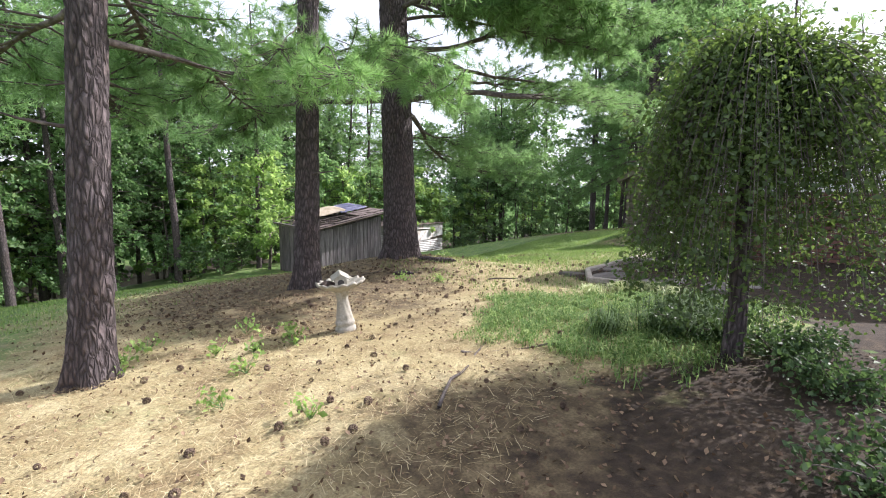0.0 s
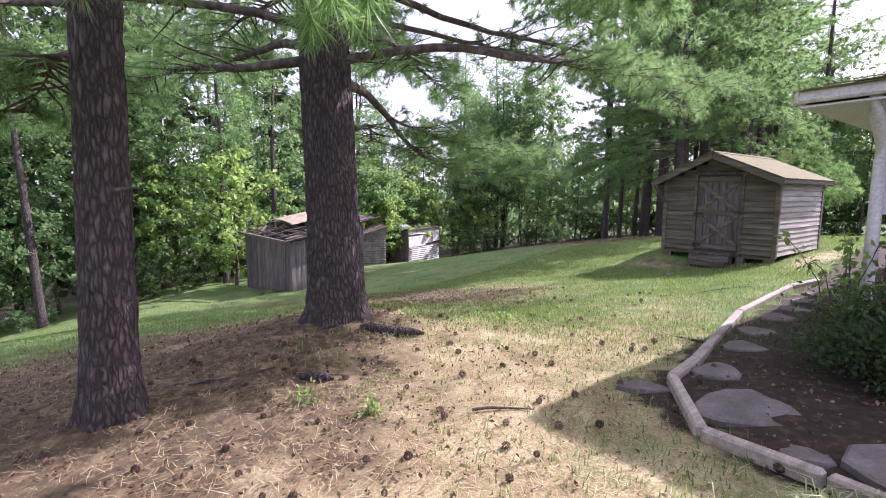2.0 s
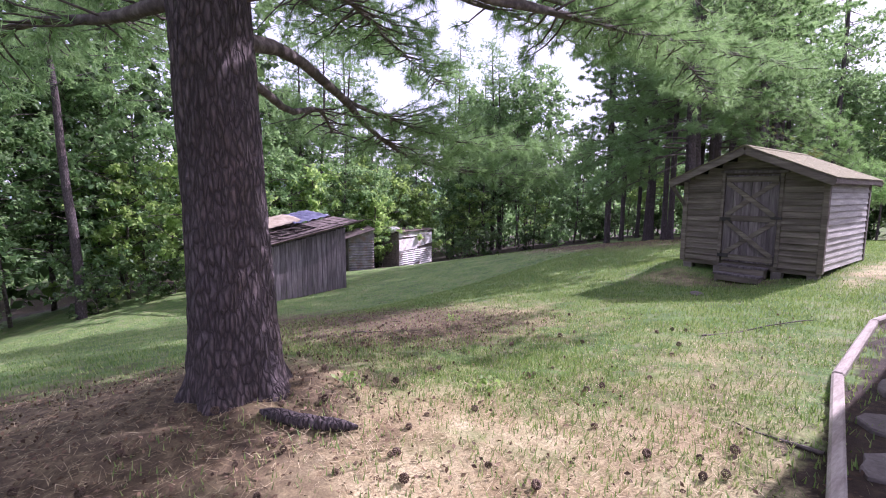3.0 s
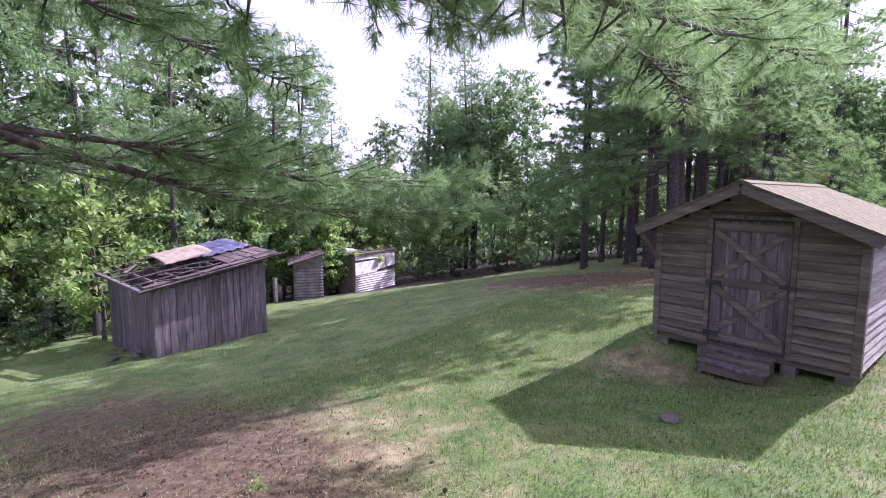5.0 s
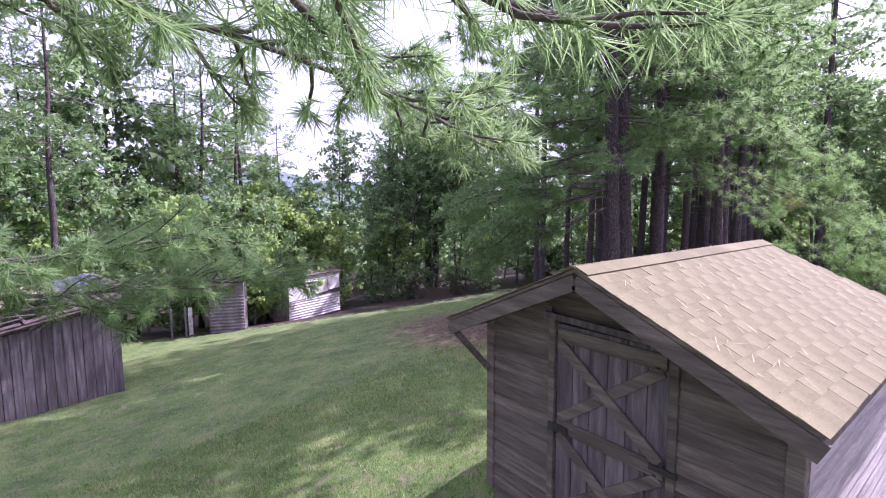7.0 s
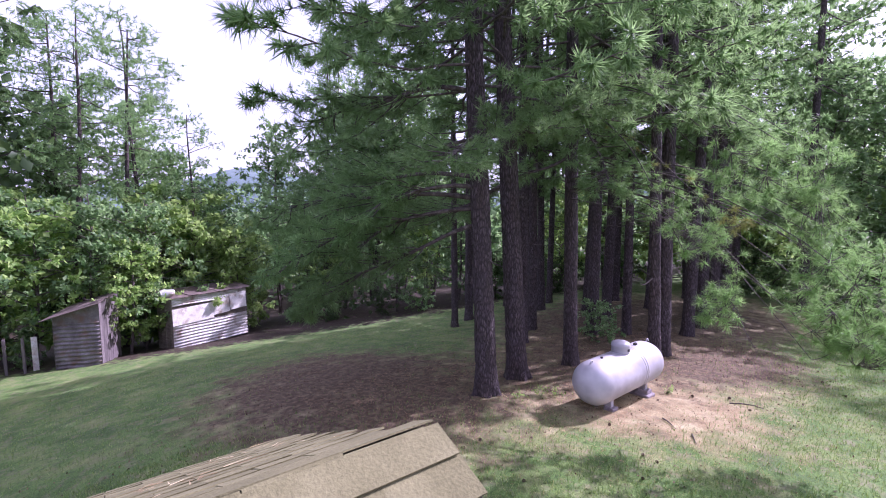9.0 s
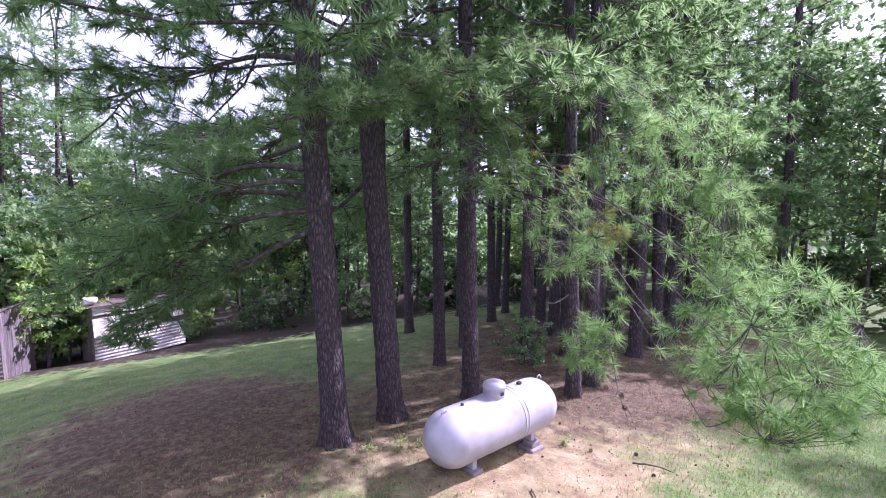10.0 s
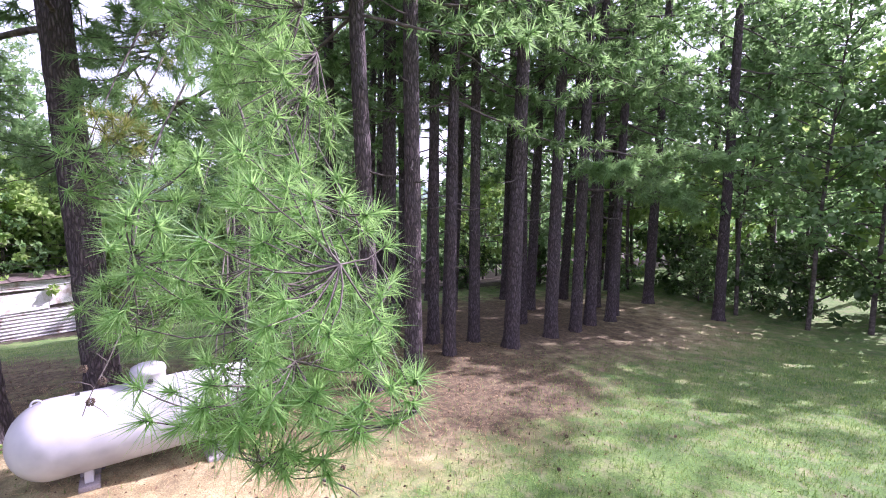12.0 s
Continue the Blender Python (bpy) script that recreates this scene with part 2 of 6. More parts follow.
def thing(name, x, y, z, label, category, group="", turn=0.0, kind=""):
    e = new(name)
    e.matrix_basis = pose(x, y, z, 0, 0, turn)
    return tagged(e, label, category, group, kind)


def box(bm, x0, x1, y0, y1, z0, z1, bevel=0.0, m=None):
    vs = [bm.verts.new((x, y, z)) for x in (x0, x1) for y in (y0, y1) for z in (z0, z1)]
    fs = [bm.faces.new([vs[i] for i in q]) for q in ((0, 1, 3, 2), (4, 6, 7, 5), (0, 4, 5, 1), (2, 3, 7, 6), (0, 2, 6, 4), (1, 5, 7, 3))]
    if bevel:
        es = {e for f in fs for e in f.edges}
        r = bmesh.ops.bevel(bm, geom=list(es), offset=bevel, segments=1, affect="EDGES")
        vs = list({v for f in r["faces"] for v in f.verts} | {v for v in vs if v.is_valid})
    if m is not None:
        bmesh.ops.transform(bm, matrix=m, verts=vs)
    return vs


def plank(name, a, b, wide, thick, material, parent, up=(0, 0, 1), bevel=0.006, label=""):
    """A board from a to b; wide lies across, thick along up."""
    a, b = Vector(a), Vector(b)
    d = (b - a).normalized()
    u = Vector(up)
    u = (u - d * u.dot(d)).normalized()
    s = d.cross(u)
    m = Matrix((d, s, u)).transposed().to_4x4()
    m.translation = a
    bm = bmesh.new()
    box(bm, 0, (b - a).length, -wide / 2, wide / 2, -thick / 2, thick / 2, bevel)
    bmesh.ops.transform(bm, matrix=m, verts=bm.verts)
    return part(name, bm, material, parent, label)


def tube(path, radii, sides=8, rough=0.0, rng=None, flutes=0):
    """Points and quads of a tapering, crooked tube."""
    P = np.asarray(path, float)
    T = np.gradient(P, axis=0)
    T /= np.linalg.norm(T, axis=1)[:, None] + 1e-9
    ref = np.where(np.abs(T[:, 2:3]) > 0.9, np.array([[1.0, 0, 0]]), np.array([[0, 0, 1.0]]))
    U = np.cross(T, ref)
    U /= np.linalg.norm(U, axis=1)[:, None] + 1e-9
    W = np.cross(T, U)
    a = np.linspace(0, 2 * math.pi, sides, endpoint=False)
    R = np.asarray(radii, float)[:, None] * np.ones((1, sides))
    if rough and rng is not None:
        R = R * (1 + rough * rng.standard_normal(R.shape))
    V = P[:, None] + R[..., None] * (np.cos(a)[None, :, None] * U[:, None] + np.sin(a)[None, :, None] * W[:, None])
    n = len(P)
    i, j = np.meshgrid(np.arange(n - 1), np.arange(sides), indexing="ij")
    k = (j + 1) % sides
    F = np.stack([i * sides + j, i * sides + k, (i + 1) * sides + k, (i + 1) * sides + j], -1).reshape(-1, 4)
    return V.reshape(-1, 3), F


class Heap:
    """Gathers points and faces of one mesh."""

    def __init__(self):
        self.V, self.F, self.n = [], [], 0

    def add(self, V, F):
        self.V.append(V)
        self.F.append(np.asarray(F) + self.n)
        self.n += len(V)

    def mesh(self, name):
        return tri_mesh(name, np.concatenate(self.V), np.concatenate(self.F))


def unit(v):
    return v / (np.linalg.norm(v, axis=-1, keepdims=True) + 1e-9)


# ---- ground ----
SWELLS = [-0.226, 0.371, 0.281, -0.107, -0.022, 0.416, 0.207, -0.762, 0.833, 0.327, 0.191, 0.025, 0.18, 0.207, -0.575, 0.16, -0.548, 0.506, -0.091, 0.218, 0.39, 0.39, 0.346, -0.574, 0.98, 0.07, 0.338, -0.24, -0.068, 0.748, 0.032, 0.14, 0.018, -0.126, -0.882, -0.416, -0.406, 0.142, -0.291, -0.099, -0.122, -0.318]
SX, SY = np.meshgrid(np.arange(-40, 1, 8), np.arange(-4, 45, 8), indexing="ij")
SX, SY, SWELLS = SX.ravel(), SY.ravel(), np.array(SWELLS)


def ground_z(x, y):
    """Height of the lawn: a slope to the west with gentle swells and a root mound under the great pine."""
    x, y = np.asarray(x, float), np.asarray(y, float)
    cx, cy = np.clip(x, -46, 8), np.clip(y, -12, 52)
    z = 1.001 + 0.15 * cx + 0.022 * cy
    for a, b, c in zip(SX, SY, SWELLS):
        z = z + c * np.exp(-((cx - a) ** 2 + (cy - b) ** 2) / 98.0)
    z = z - 0.16 * np.exp(-((x + 8.7) ** 2 + (y - 15.3) ** 2) / 2.0)
    z = z + 0.24 * np.exp(-((x + 10.2) ** 2 + (y - 16.6) ** 2) / 1.7)
    return z + 0.28 * np.exp(-((x + 8.6) ** 2 + (y - 5.1) ** 2) / 3.2)


def gz(x, y):
    return float(ground_z(x, y))

def spread(lo, hi, step, far):
    out, d = [], step
    while (not out or out[-1] < far):
        d *= 1.35
        out.append((out[-1] if out else 0) + d)
    out = np.array(out)
    return np.concatenate([lo - out[::-1], np.arange(lo, hi + 0.01, step), hi + out])


# patches of fallen straw: x, y, half-widths, strength
STRAW = [(-5.2, 2.5, 4.2, 3.6, 1.0), (-7.4, 4.4, 2.4, 2.2, 1.0), (-5.5, 6.6, 1.6, 1.8, 0.58), (-9.0, 2.2, 1.7, 2.8, 0.6), (-11.5, 9.5, 3.2, 2.6, 0.6),
         (-16.5, 23.0, 4.2, 3.0, 0.7), (-12.0, 26.8, 2.4, 2.2, 0.85), (-11.8, 29.5, 1.9, 3.0, 0.5), (-15.5, 31.5, 3.6, 5.0, 0.7), (-16.0, 39.0, 5.0, 6.0, 1.0),
         (-9.8, 15.3, 1.0, 0.75, 0.62), (-6.6, 17.5, 0.5, 2.6, 0.75), (-3.0, 0.2, 3.0, 2.6, 0.9), (-6.2, 9.0, 1.0, 2.0, 0.35)]


def straw_at(x, y):
    keep = np.ones_like(x)
    for a, b, p, q, s in STRAW:
        keep = keep * (1 - s * np.exp(-(((x - a) / p) ** 2 + ((y - b) / q) ** 2) ** 1.6))
    return 1 - keep


def mulch_at(x, y):
    def step(v):
        return 1 / (1 + np.exp(-np.clip(v * 9, -50, 50)))

    bed = (x < 12) * (y < 22) * step(x + 5.0 + 0.1 * (y - 6)) * step(y - 5.75 + 0.25 * (x + 4.2))
    # Dark soil bank, enlarged over the lawn to paint in the deep shade there.
    bank = np.exp(-(((x - 0.3) / 2.4) ** 2 + ((y - 3.1) / 2.3) ** 2) ** 2)
    woods = (x > -60) * 1 / (1 + np.exp(np.clip((x + 33.5 - 0.35 * np.clip(y - 12, -30, 30)) * 1.2, -50, 50)))
    return np.clip(bed + bank + 0.8 * woods, 0, 1)


def shaded_duff_at(x, y):
    """Rust-brown needle litter and bare earth, spread wider and darker to paint in tree shade."""
    keep = np.ones_like(x)
    for a, b, p, q, s in ((-6.9, 3.3, 2.2, 1.5, 0.62), (-9.6, 2.9, 2.6, 2.6, 0.8), (-12.0, 31.4, 1.9, 2.6, 0.85), (-7.2, 1.6, 2.6, 1.3, 0.8), (-7.7, 3.5, 2.0, 1.9, 0.72), (-8.4, 5.0, 1.5, 1.2, 0.75), (-11.2, 8.4, 2.4, 2.2, 0.85), (-13.4, 8.2, 4.4, 2.4, 0.92), (-17.6, 7.6, 3.6, 2.0, 0.55), (-17.0, 23.2, 5.2, 3.2, 0.95), (-14.5, 29.0, 2.6, 4.0, 0.7),
                          (-17.0, 36.0, 5.0, 7.0, 0.95), (-9.7, 15.4, 0.9, 0.7, 0.5), (-8.3, 15.7, 0.9, 0.5, 0.6), (-1.7, 2.0, 1.3, 1.3, 0.95), (-12.3, 27.0, 2.0, 1.6, 0.25), (-12.4, 30.4, 1.8, 2.2, 0.6), (-4.2, 6.7, 0.8, 0.7, 0.5), (-4.6, 3.2, 1.0, 0.9, 0.35)):
        keep = keep * (1 - s * np.exp(-(((x - a) / p) ** 2 + ((y - b) / q) ** 2) ** 1.5))
    return 1 - keep


def build_ground():
    xs, ys = spread(-46, 8, 0.3, 1500), spread(-12, 52, 0.3, 1500)
    X, Y = np.meshgrid(xs, ys, indexing="ij")
    Z = ground_z(X, Y)
    fine = (X > -46) & (X < 8) & (Y > -12) & (Y < 52)
    rng = np.random.default_rng(3)
    Z = Z + np.where(fine, rng.normal(0, 0.012, Z.shape), 0)
    n, m = X.shape
    i, j = np.meshgrid(np.arange(n - 1), np.arange(m - 1), indexing="ij")
    F = np.stack([i * m + j, (i + 1) * m + j, (i + 1) * m + j + 1, i * m + j + 1], -1).reshape(-1, 4)
    me = smooth(tri_mesh("ground", np.stack([X, Y, Z], -1).reshape(-1, 3), F))
    for key, values in (("straw", straw_at(X, Y)), ("shaded_duff", shaded_duff_at(X, Y)), ("mulch", mulch_at(X, Y))):
        me.attributes.new(key, "FLOAT", "POINT").data.foreach_set("value", values.ravel().astype(np.float32))
    m_ = bpy.data.materials.new("lawn_and_straw")
    m_.use_nodes = True
    nt = m_.node_tree
    p = nt.nodes["Principled BSDF"]
    grass = ramp(nt, tex_noise(nt, 1.1, 6.0), [(0.3, (0.062, 0.125, 0.03)), (0.5, (0.11, 0.20, 0.045)), (0.7, (0.21, 0.26, 0.09))])
    grass = mix(nt, grass, ramp(nt, tex_noise(nt, 42.0, 3.0), [(0.3, (0.35, 0.4, 0.35)), (0.7, (1.6, 1.55, 1.45))]), 0.8, "MULTIPLY")
    grass = mix(nt, grass, (0.25, 0.215, 0.135), value_map(nt, tex_noise(nt, 5.0, 5.0), 0.5, 0.68, 0.0, 0.65))
    grass = mix(nt, grass, (0.045, 0.085, 0.03), value_map(nt, tex_noise(nt, 7.5, 4.0), 0.56, 0.7, 0.0, 0.6))
    straw = ramp(nt, tex_noise(nt, 2.2, 6.0), [(0.3, (0.215, 0.158, 0.082)), (0.5, (0.372, 0.313, 0.167)), (0.7, (0.535, 0.475, 0.285))])
    straw = mix(nt, straw, ramp(nt, tex_noise(nt, 60.0, 4.0), [(0.3, (0.38, 0.34, 0.3)), (0.7, (1.5, 1.5, 1.45))]), 0.8, "MULTIPLY")
    # Mulch colour, lowered further to carry the shade on the bank.
    mulch = ramp(nt, tex_noise(nt, 14.0, 5.0), [(0.3, (0.018, 0.011, 0.006)), (0.55, (0.042, 0.027, 0.015)), (0.75, (0.1, 0.068, 0.038))])

    shaded_duff = ramp(nt, tex_noise(nt, 9.0, 6.0), [(0.3, (0.055, 0.039, 0.021)), (0.5, (0.117, 0.085, 0.045)), (0.72, (0.23, 0.178, 0.097))])
    shaded_duff = mix(nt, shaded_duff, ramp(nt, tex_noise(nt, 70.0, 4.0), [(0.3, (0.5, 0.48, 0.46)), (0.7, (1.35, 1.32, 1.3))]), 0.8, "MULTIPLY")

    def mask(key, scale, soft):
        at = nt.nodes.new("ShaderNodeAttribute")
        at.attribute_name = key
        add = nt.nodes.new("ShaderNodeMath")
        add.operation = "ADD"
        nt.links.new(at.outputs["Fac"], add.inputs[0])
        nt.links.new(value_map(nt, tex_noise(nt, scale, 5.0), 0.3, 0.7, -0.35, 0.35), add.inputs[1])
        return value_map(nt, add.outputs[0], 0.5 - soft, 0.5 + soft, 0.0, 1.0)

    col = mix(nt, grass, straw, mask("straw", 1.6, 0.3))
    col = mix(nt, col, shaded_duff, mask("shaded_duff", 2.4, 0.25))
    col = mix(nt, col, mulch, mask("mulch", 3.0, 0.12))
    nt.links.new(col, p.inputs["Base Color"])
    p.inputs["Roughness"].default_value = 0.95
    bn = nt.nodes.new("ShaderNodeBump")
    bn.inputs["Strength"].default_value, bn.inputs["Distance"].default_value = 0.35, 0.02
    nt.links.new(tex_noise(nt, 130.0, 3.0), bn.inputs["Height"])
    nt.links.new(bn.outputs[0], p.inputs["Normal"])
    me.materials.append(m_)
    return tagged(new("ground", me), "sloping lawn with straw-covered bare patches", "ground", kind="structure")


build_ground()


# ---- trees ----
# tufts: needles in each, their length and width
NEAR, CLOSE, STAR, COARSE = (26, 0.18, 0.0105), (40, 0.18, 0.0056), (58, 0.17, 0.0068), (20, 0.24, 0.023)


def needles(C, D, count, length, width, rng, spread_=0.85):
    """Tufts of needles at C, pointing along D: thin triangles."""
    n = len(C)
    d = D[:, None] + rng.normal(0, spread_, (n, count, 3))
    d = unit(d)
    L = length * rng.uniform(0.7, 1.15, (n, count, 1))
    side = unit(np.cross(d, rng.normal(0, 1, (n, count, 3)))) * width / 2
    start = C[:, None] - D[:, None] * rng.uniform(0, 0.10, (n, count, 1)) * (length / 0.18)
    tip = start + d * L
    tip[..., 2] -= 0.12 * L[..., 0]
    V = np.stack([start - side, start + side, tip], 2).reshape(-1, 3)
    return V, np.arange(len(V)).reshape(-1, 3)


def limb_path(a, b, sag, rng, n=9, wob=0.03):
    """A gently crooked line from a to b that sags in its middle."""
    a, b = np.asarray(a, float), np.asarray(b, float)
    t = np.linspace(0, 1, n)[:, None]
    L = np.linalg.norm(b - a)
    w = sum(rng.normal(0, wob * L / k, 3) * np.sin(math.pi * k * t + 0.0) for k in (1, 2, 3, 5))
    return a + (b - a) * t + np.array([0, 0, -sag * L]) * np.sin(math.pi * t) + w


def clear(c):
    """Whether a tuft leaves the lane between the great pine and the shed free."""
    a, b = np.array([-6.0, 9.0, 3.4]), np.array([-7.4, 18.6, 4.3])
    u = np.clip(np.dot(c - a, b - a) / np.dot(b - a, b - a), 0, 1)
    return np.linalg.norm(c - a - u * (b - a)) > 0.62


def bough(wood, tufts, path, r0, rng, reach=1.0, twigs=10, first=0.25, droop=0.25, each=5, origin=None, plain=False, stray=0.2):
    """A limb with side twigs; tufts gather along and at the ends of the twigs."""
    n = len(path)
    wood.add(*tube(path, np.linspace(r0, r0 * 0.16, n), 5 if plain else 8, 0.05, rng))
    for k in range(twigs):
        u = first + (1 - first) * (k + rng.uniform(0, 1)) / twigs
        f = u * (n - 1)
        i = min(int(f), n - 2)
        base = path[i] + (path[i + 1] - path[i]) * (f - i)
        along = unit(path[i + 1] - path[i])
        side = unit(np.cross(along, [0, 0, 1.0])) * (1 if k % 2 else -1)
        d = unit(along * rng.uniform(0.3, 1.0) + side * rng.uniform(0.4, 1.1) + np.array([0, 0, rng.uniform(-droop, 0.45)]))
        L = reach * rng.uniform(0.5, 1.1) * (1.15 - 0.6 * u)
        tw = limb_path(base, base + d * L, 0.05, rng, 5, 0.03)
        wood.add(*(tube(tw[::2], np.linspace(0.013, 0.005, 3), 3) if plain else tube(tw, np.linspace(0.015, 0.004, 5), 5)))
        for q in range(each):
            v = 0.25 + 0.75 * ((q + rng.uniform(0, 1)) / each) ** 0.6
            g = v * 4
            ii = min(int(g), 3)
            c = tw[ii] + (tw[ii + 1] - tw[ii]) * (g - ii)
            off = unit(rng.normal(0, 1, 3) + d * 0.4)
            c = c + off * rng.uniform(0.02, max(0.03, stray)) * reach
            if origin is None or clear(c + origin):
                tufts.append((c, unit(off + d * 0.7)))
        if origin is None or clear(tw[-1] + origin):
            tufts.append((tw[-1], d))
    tufts.append((path[-1], unit(path[-1] - path[-2])))


def crown_mesh(name, wood, C, D, tuft, rng):
    """Twigs and needles of one crown in one mesh: needles first, wood second."""
    V, F = needles(C, D, tuft[0], tuft[1], tuft[2], rng)
    k = len(F)
    if wood.V:
        WV, Q = np.concatenate(wood.V), np.concatenate(wood.F)
        F = np.concatenate([F, np.concatenate([Q[:, [0, 1, 2]], Q[:, [0, 2, 3]]]) + len(V)])
        V = np.concatenate([V, WV])
    me = tri_mesh(name, V, F)
    me.materials.append(M_NEEDLE)
    me.materials.append(M_LIMB)
    idx = np.zeros(len(F), np.int32)
    idx[k:] = 1
    me.polygons.foreach_set("material_index", idx)
    return me


def trunk_mesh(name, base, top, r0, r1, rng, sides=28, rings=60, flare=0.45, bend=0.0):
    """A pine's bole with raised bark plates between furrows and a flared foot."""
    t = np.linspace(0, 1, rings) ** 1.7
    path = np.asarray(base, float) + (np.asarray(top, float) - np.asarray(base, float)) * t[:, None]
    h = t * np.linalg.norm(np.asarray(top, float) - np.asarray(base, float))
    r = (r0 + (r1 - r0) * t) * (1 + flare * np.exp(-h / 0.28))
    V, F = tube(path, r, sides)
    V = V.reshape(rings, sides, 3)
    seed = rng.uniform(0, 50)
    depth = 0.022 if sides > 30 else 0.014
    for i in range(rings):
        for j in range(sides):
            a = 2 * math.pi * j / sides
            c, s = math.cos(a) * r0, math.sin(a) * r0
            wig = 0.05 * noise.noise(Vector((c * 4, s * 4 + seed, h[i] * 1.6)))
            q = noise.noise(Vector(((c + wig) * 19 + seed, (s + wig) * 19, h[i] * 3.0)))
            e = noise.noise(Vector((c * 40, s * 40 + seed, h[i] * 8)))
            plate = min(abs(q) * 3.2, 1.0) - 0.6
            lump = noise.noise(Vector((c * 5, s * 5, h[i] * 0.9 + seed)))
            foot = 0.20 * math.exp(-h[i] / 0.22) * math.sin(5 * a + seed)
            n = (V[i, j] - path[i]) / (r[i] + 1e-6)
            V[i, j] += n * (depth * (plate + 0.35 * e) + r[i] * (0.05 * lump + foot))
    return tri_mesh(name, V.reshape(-1, 3), F)


def pine(x, y, height, r0, label, limbs, rng, lean=(0.0, 0.0), group="", tuft=(16, 0.2, 0.012), crown=None, snags=0, sides=28, rings=60, z=None, high=(14, 0.24, 0.02), flare=0.45, bias=0.0, taper=0.72):
    """A pine: bole, limbs given by hand (height, end point, sag, thickness, twigs, reach, first twig) and a high crown (from, limbs, length)."""
    zb = gz(x, y) - 0.06 if z is None else z
    tree = thing("pine_tree", x, y, zb, label, "tree", group)
    top = np.array([lean[0], lean[1], height])
    mesh_part("trunk", trunk_mesh("trunk", (0, 0, 0), top, r0, r0 * 0.35, rng, sides, rings, flare), M_BARK, tree)
    origin = np.array([x, y, zb])
    for h, end, sag, thick, twigs, reach, first, *own in limbs:
        needle = own[0] if own else tuft
        wood, tufts = Heap(), []
        a = top * (h / height)
        if isinstance(end[0], tuple):
            K = np.concatenate([[a], np.asarray(end, float) - origin])
            u = np.linspace(0, len(K) - 1, 19)
            path = np.stack([np.interp(u, np.arange(len(K)), K[:, c]) for c in range(3)], -1)
            path[1:-1] = (path[:-2] + 2 * path[1:-1] + path[2:]) / 4
            path[1:-1] = (path[:-2] + 2 * path[1:-1] + path[2:]) / 4 + rng.normal(0, 0.012, (17, 3))
        else:
            path = limb_path(a, np.asarray(end, float) - origin, sag, rng, 15)
        bough(wood, tufts, path, thick, rng, reach, twigs, first, 0.3, 5, origin, stray=0.15)
        C, D = np.array([t[0] for t in tufts]), np.array([t[1] for t in tufts])
        tagged(attach(new("limb", crown_mesh("limb", wood, C, D, needle, rng)), tree), label="limb hung with long green needles")
    wood, tufts = Heap(), []
    for k in range(snags):
        h = rng.uniform(0.12, 0.6) * height
        a, ang = top * (h / height), rng.uniform(0, 6.3)
        L = rng.uniform(0.3, 1.1)
        b = a + np.array([math.cos(ang) * L, math.sin(ang) * L, rng.uniform(-0.3, 0.1)])
        wood.add(*tube(limb_path(a, b, 0.05, rng, 4), np.linspace(0.022, 0.006, 4), 5))
    h0, count, L0 = crown
    for k in range(count):
        u = (k + rng.uniform(0, 1)) / count
        h = h0 + (height - 0.5 - h0) * u
        ang = k * 2.4 + rng.uniform(-0.4, 0.4)
        L = L0 * (1.0 - taper * u) * rng.uniform(0.7, 1.15) * (1 - bias * math.cos(ang))
        a = top * (h / height)
        b = a + np.array([math.cos(ang) * L, math.sin(ang) * L, L * rng.uniform(-0.38, 0.25)])
        bough(wood, tufts, limb_path(a, b, 0.05, rng, 6), 0.032, rng, 0.85, max(4, int(L * 3.2)), 0.25, 0.3, 4, plain=True, stray=0.14)
    C, D = np.array([t[0] for t in tufts]), np.array([t[1] for t in tufts])
    attach(new("crown", crown_mesh("crown", wood, C, D, high, rng)), tree)
    return tree


R = np.random.default_rng(11)

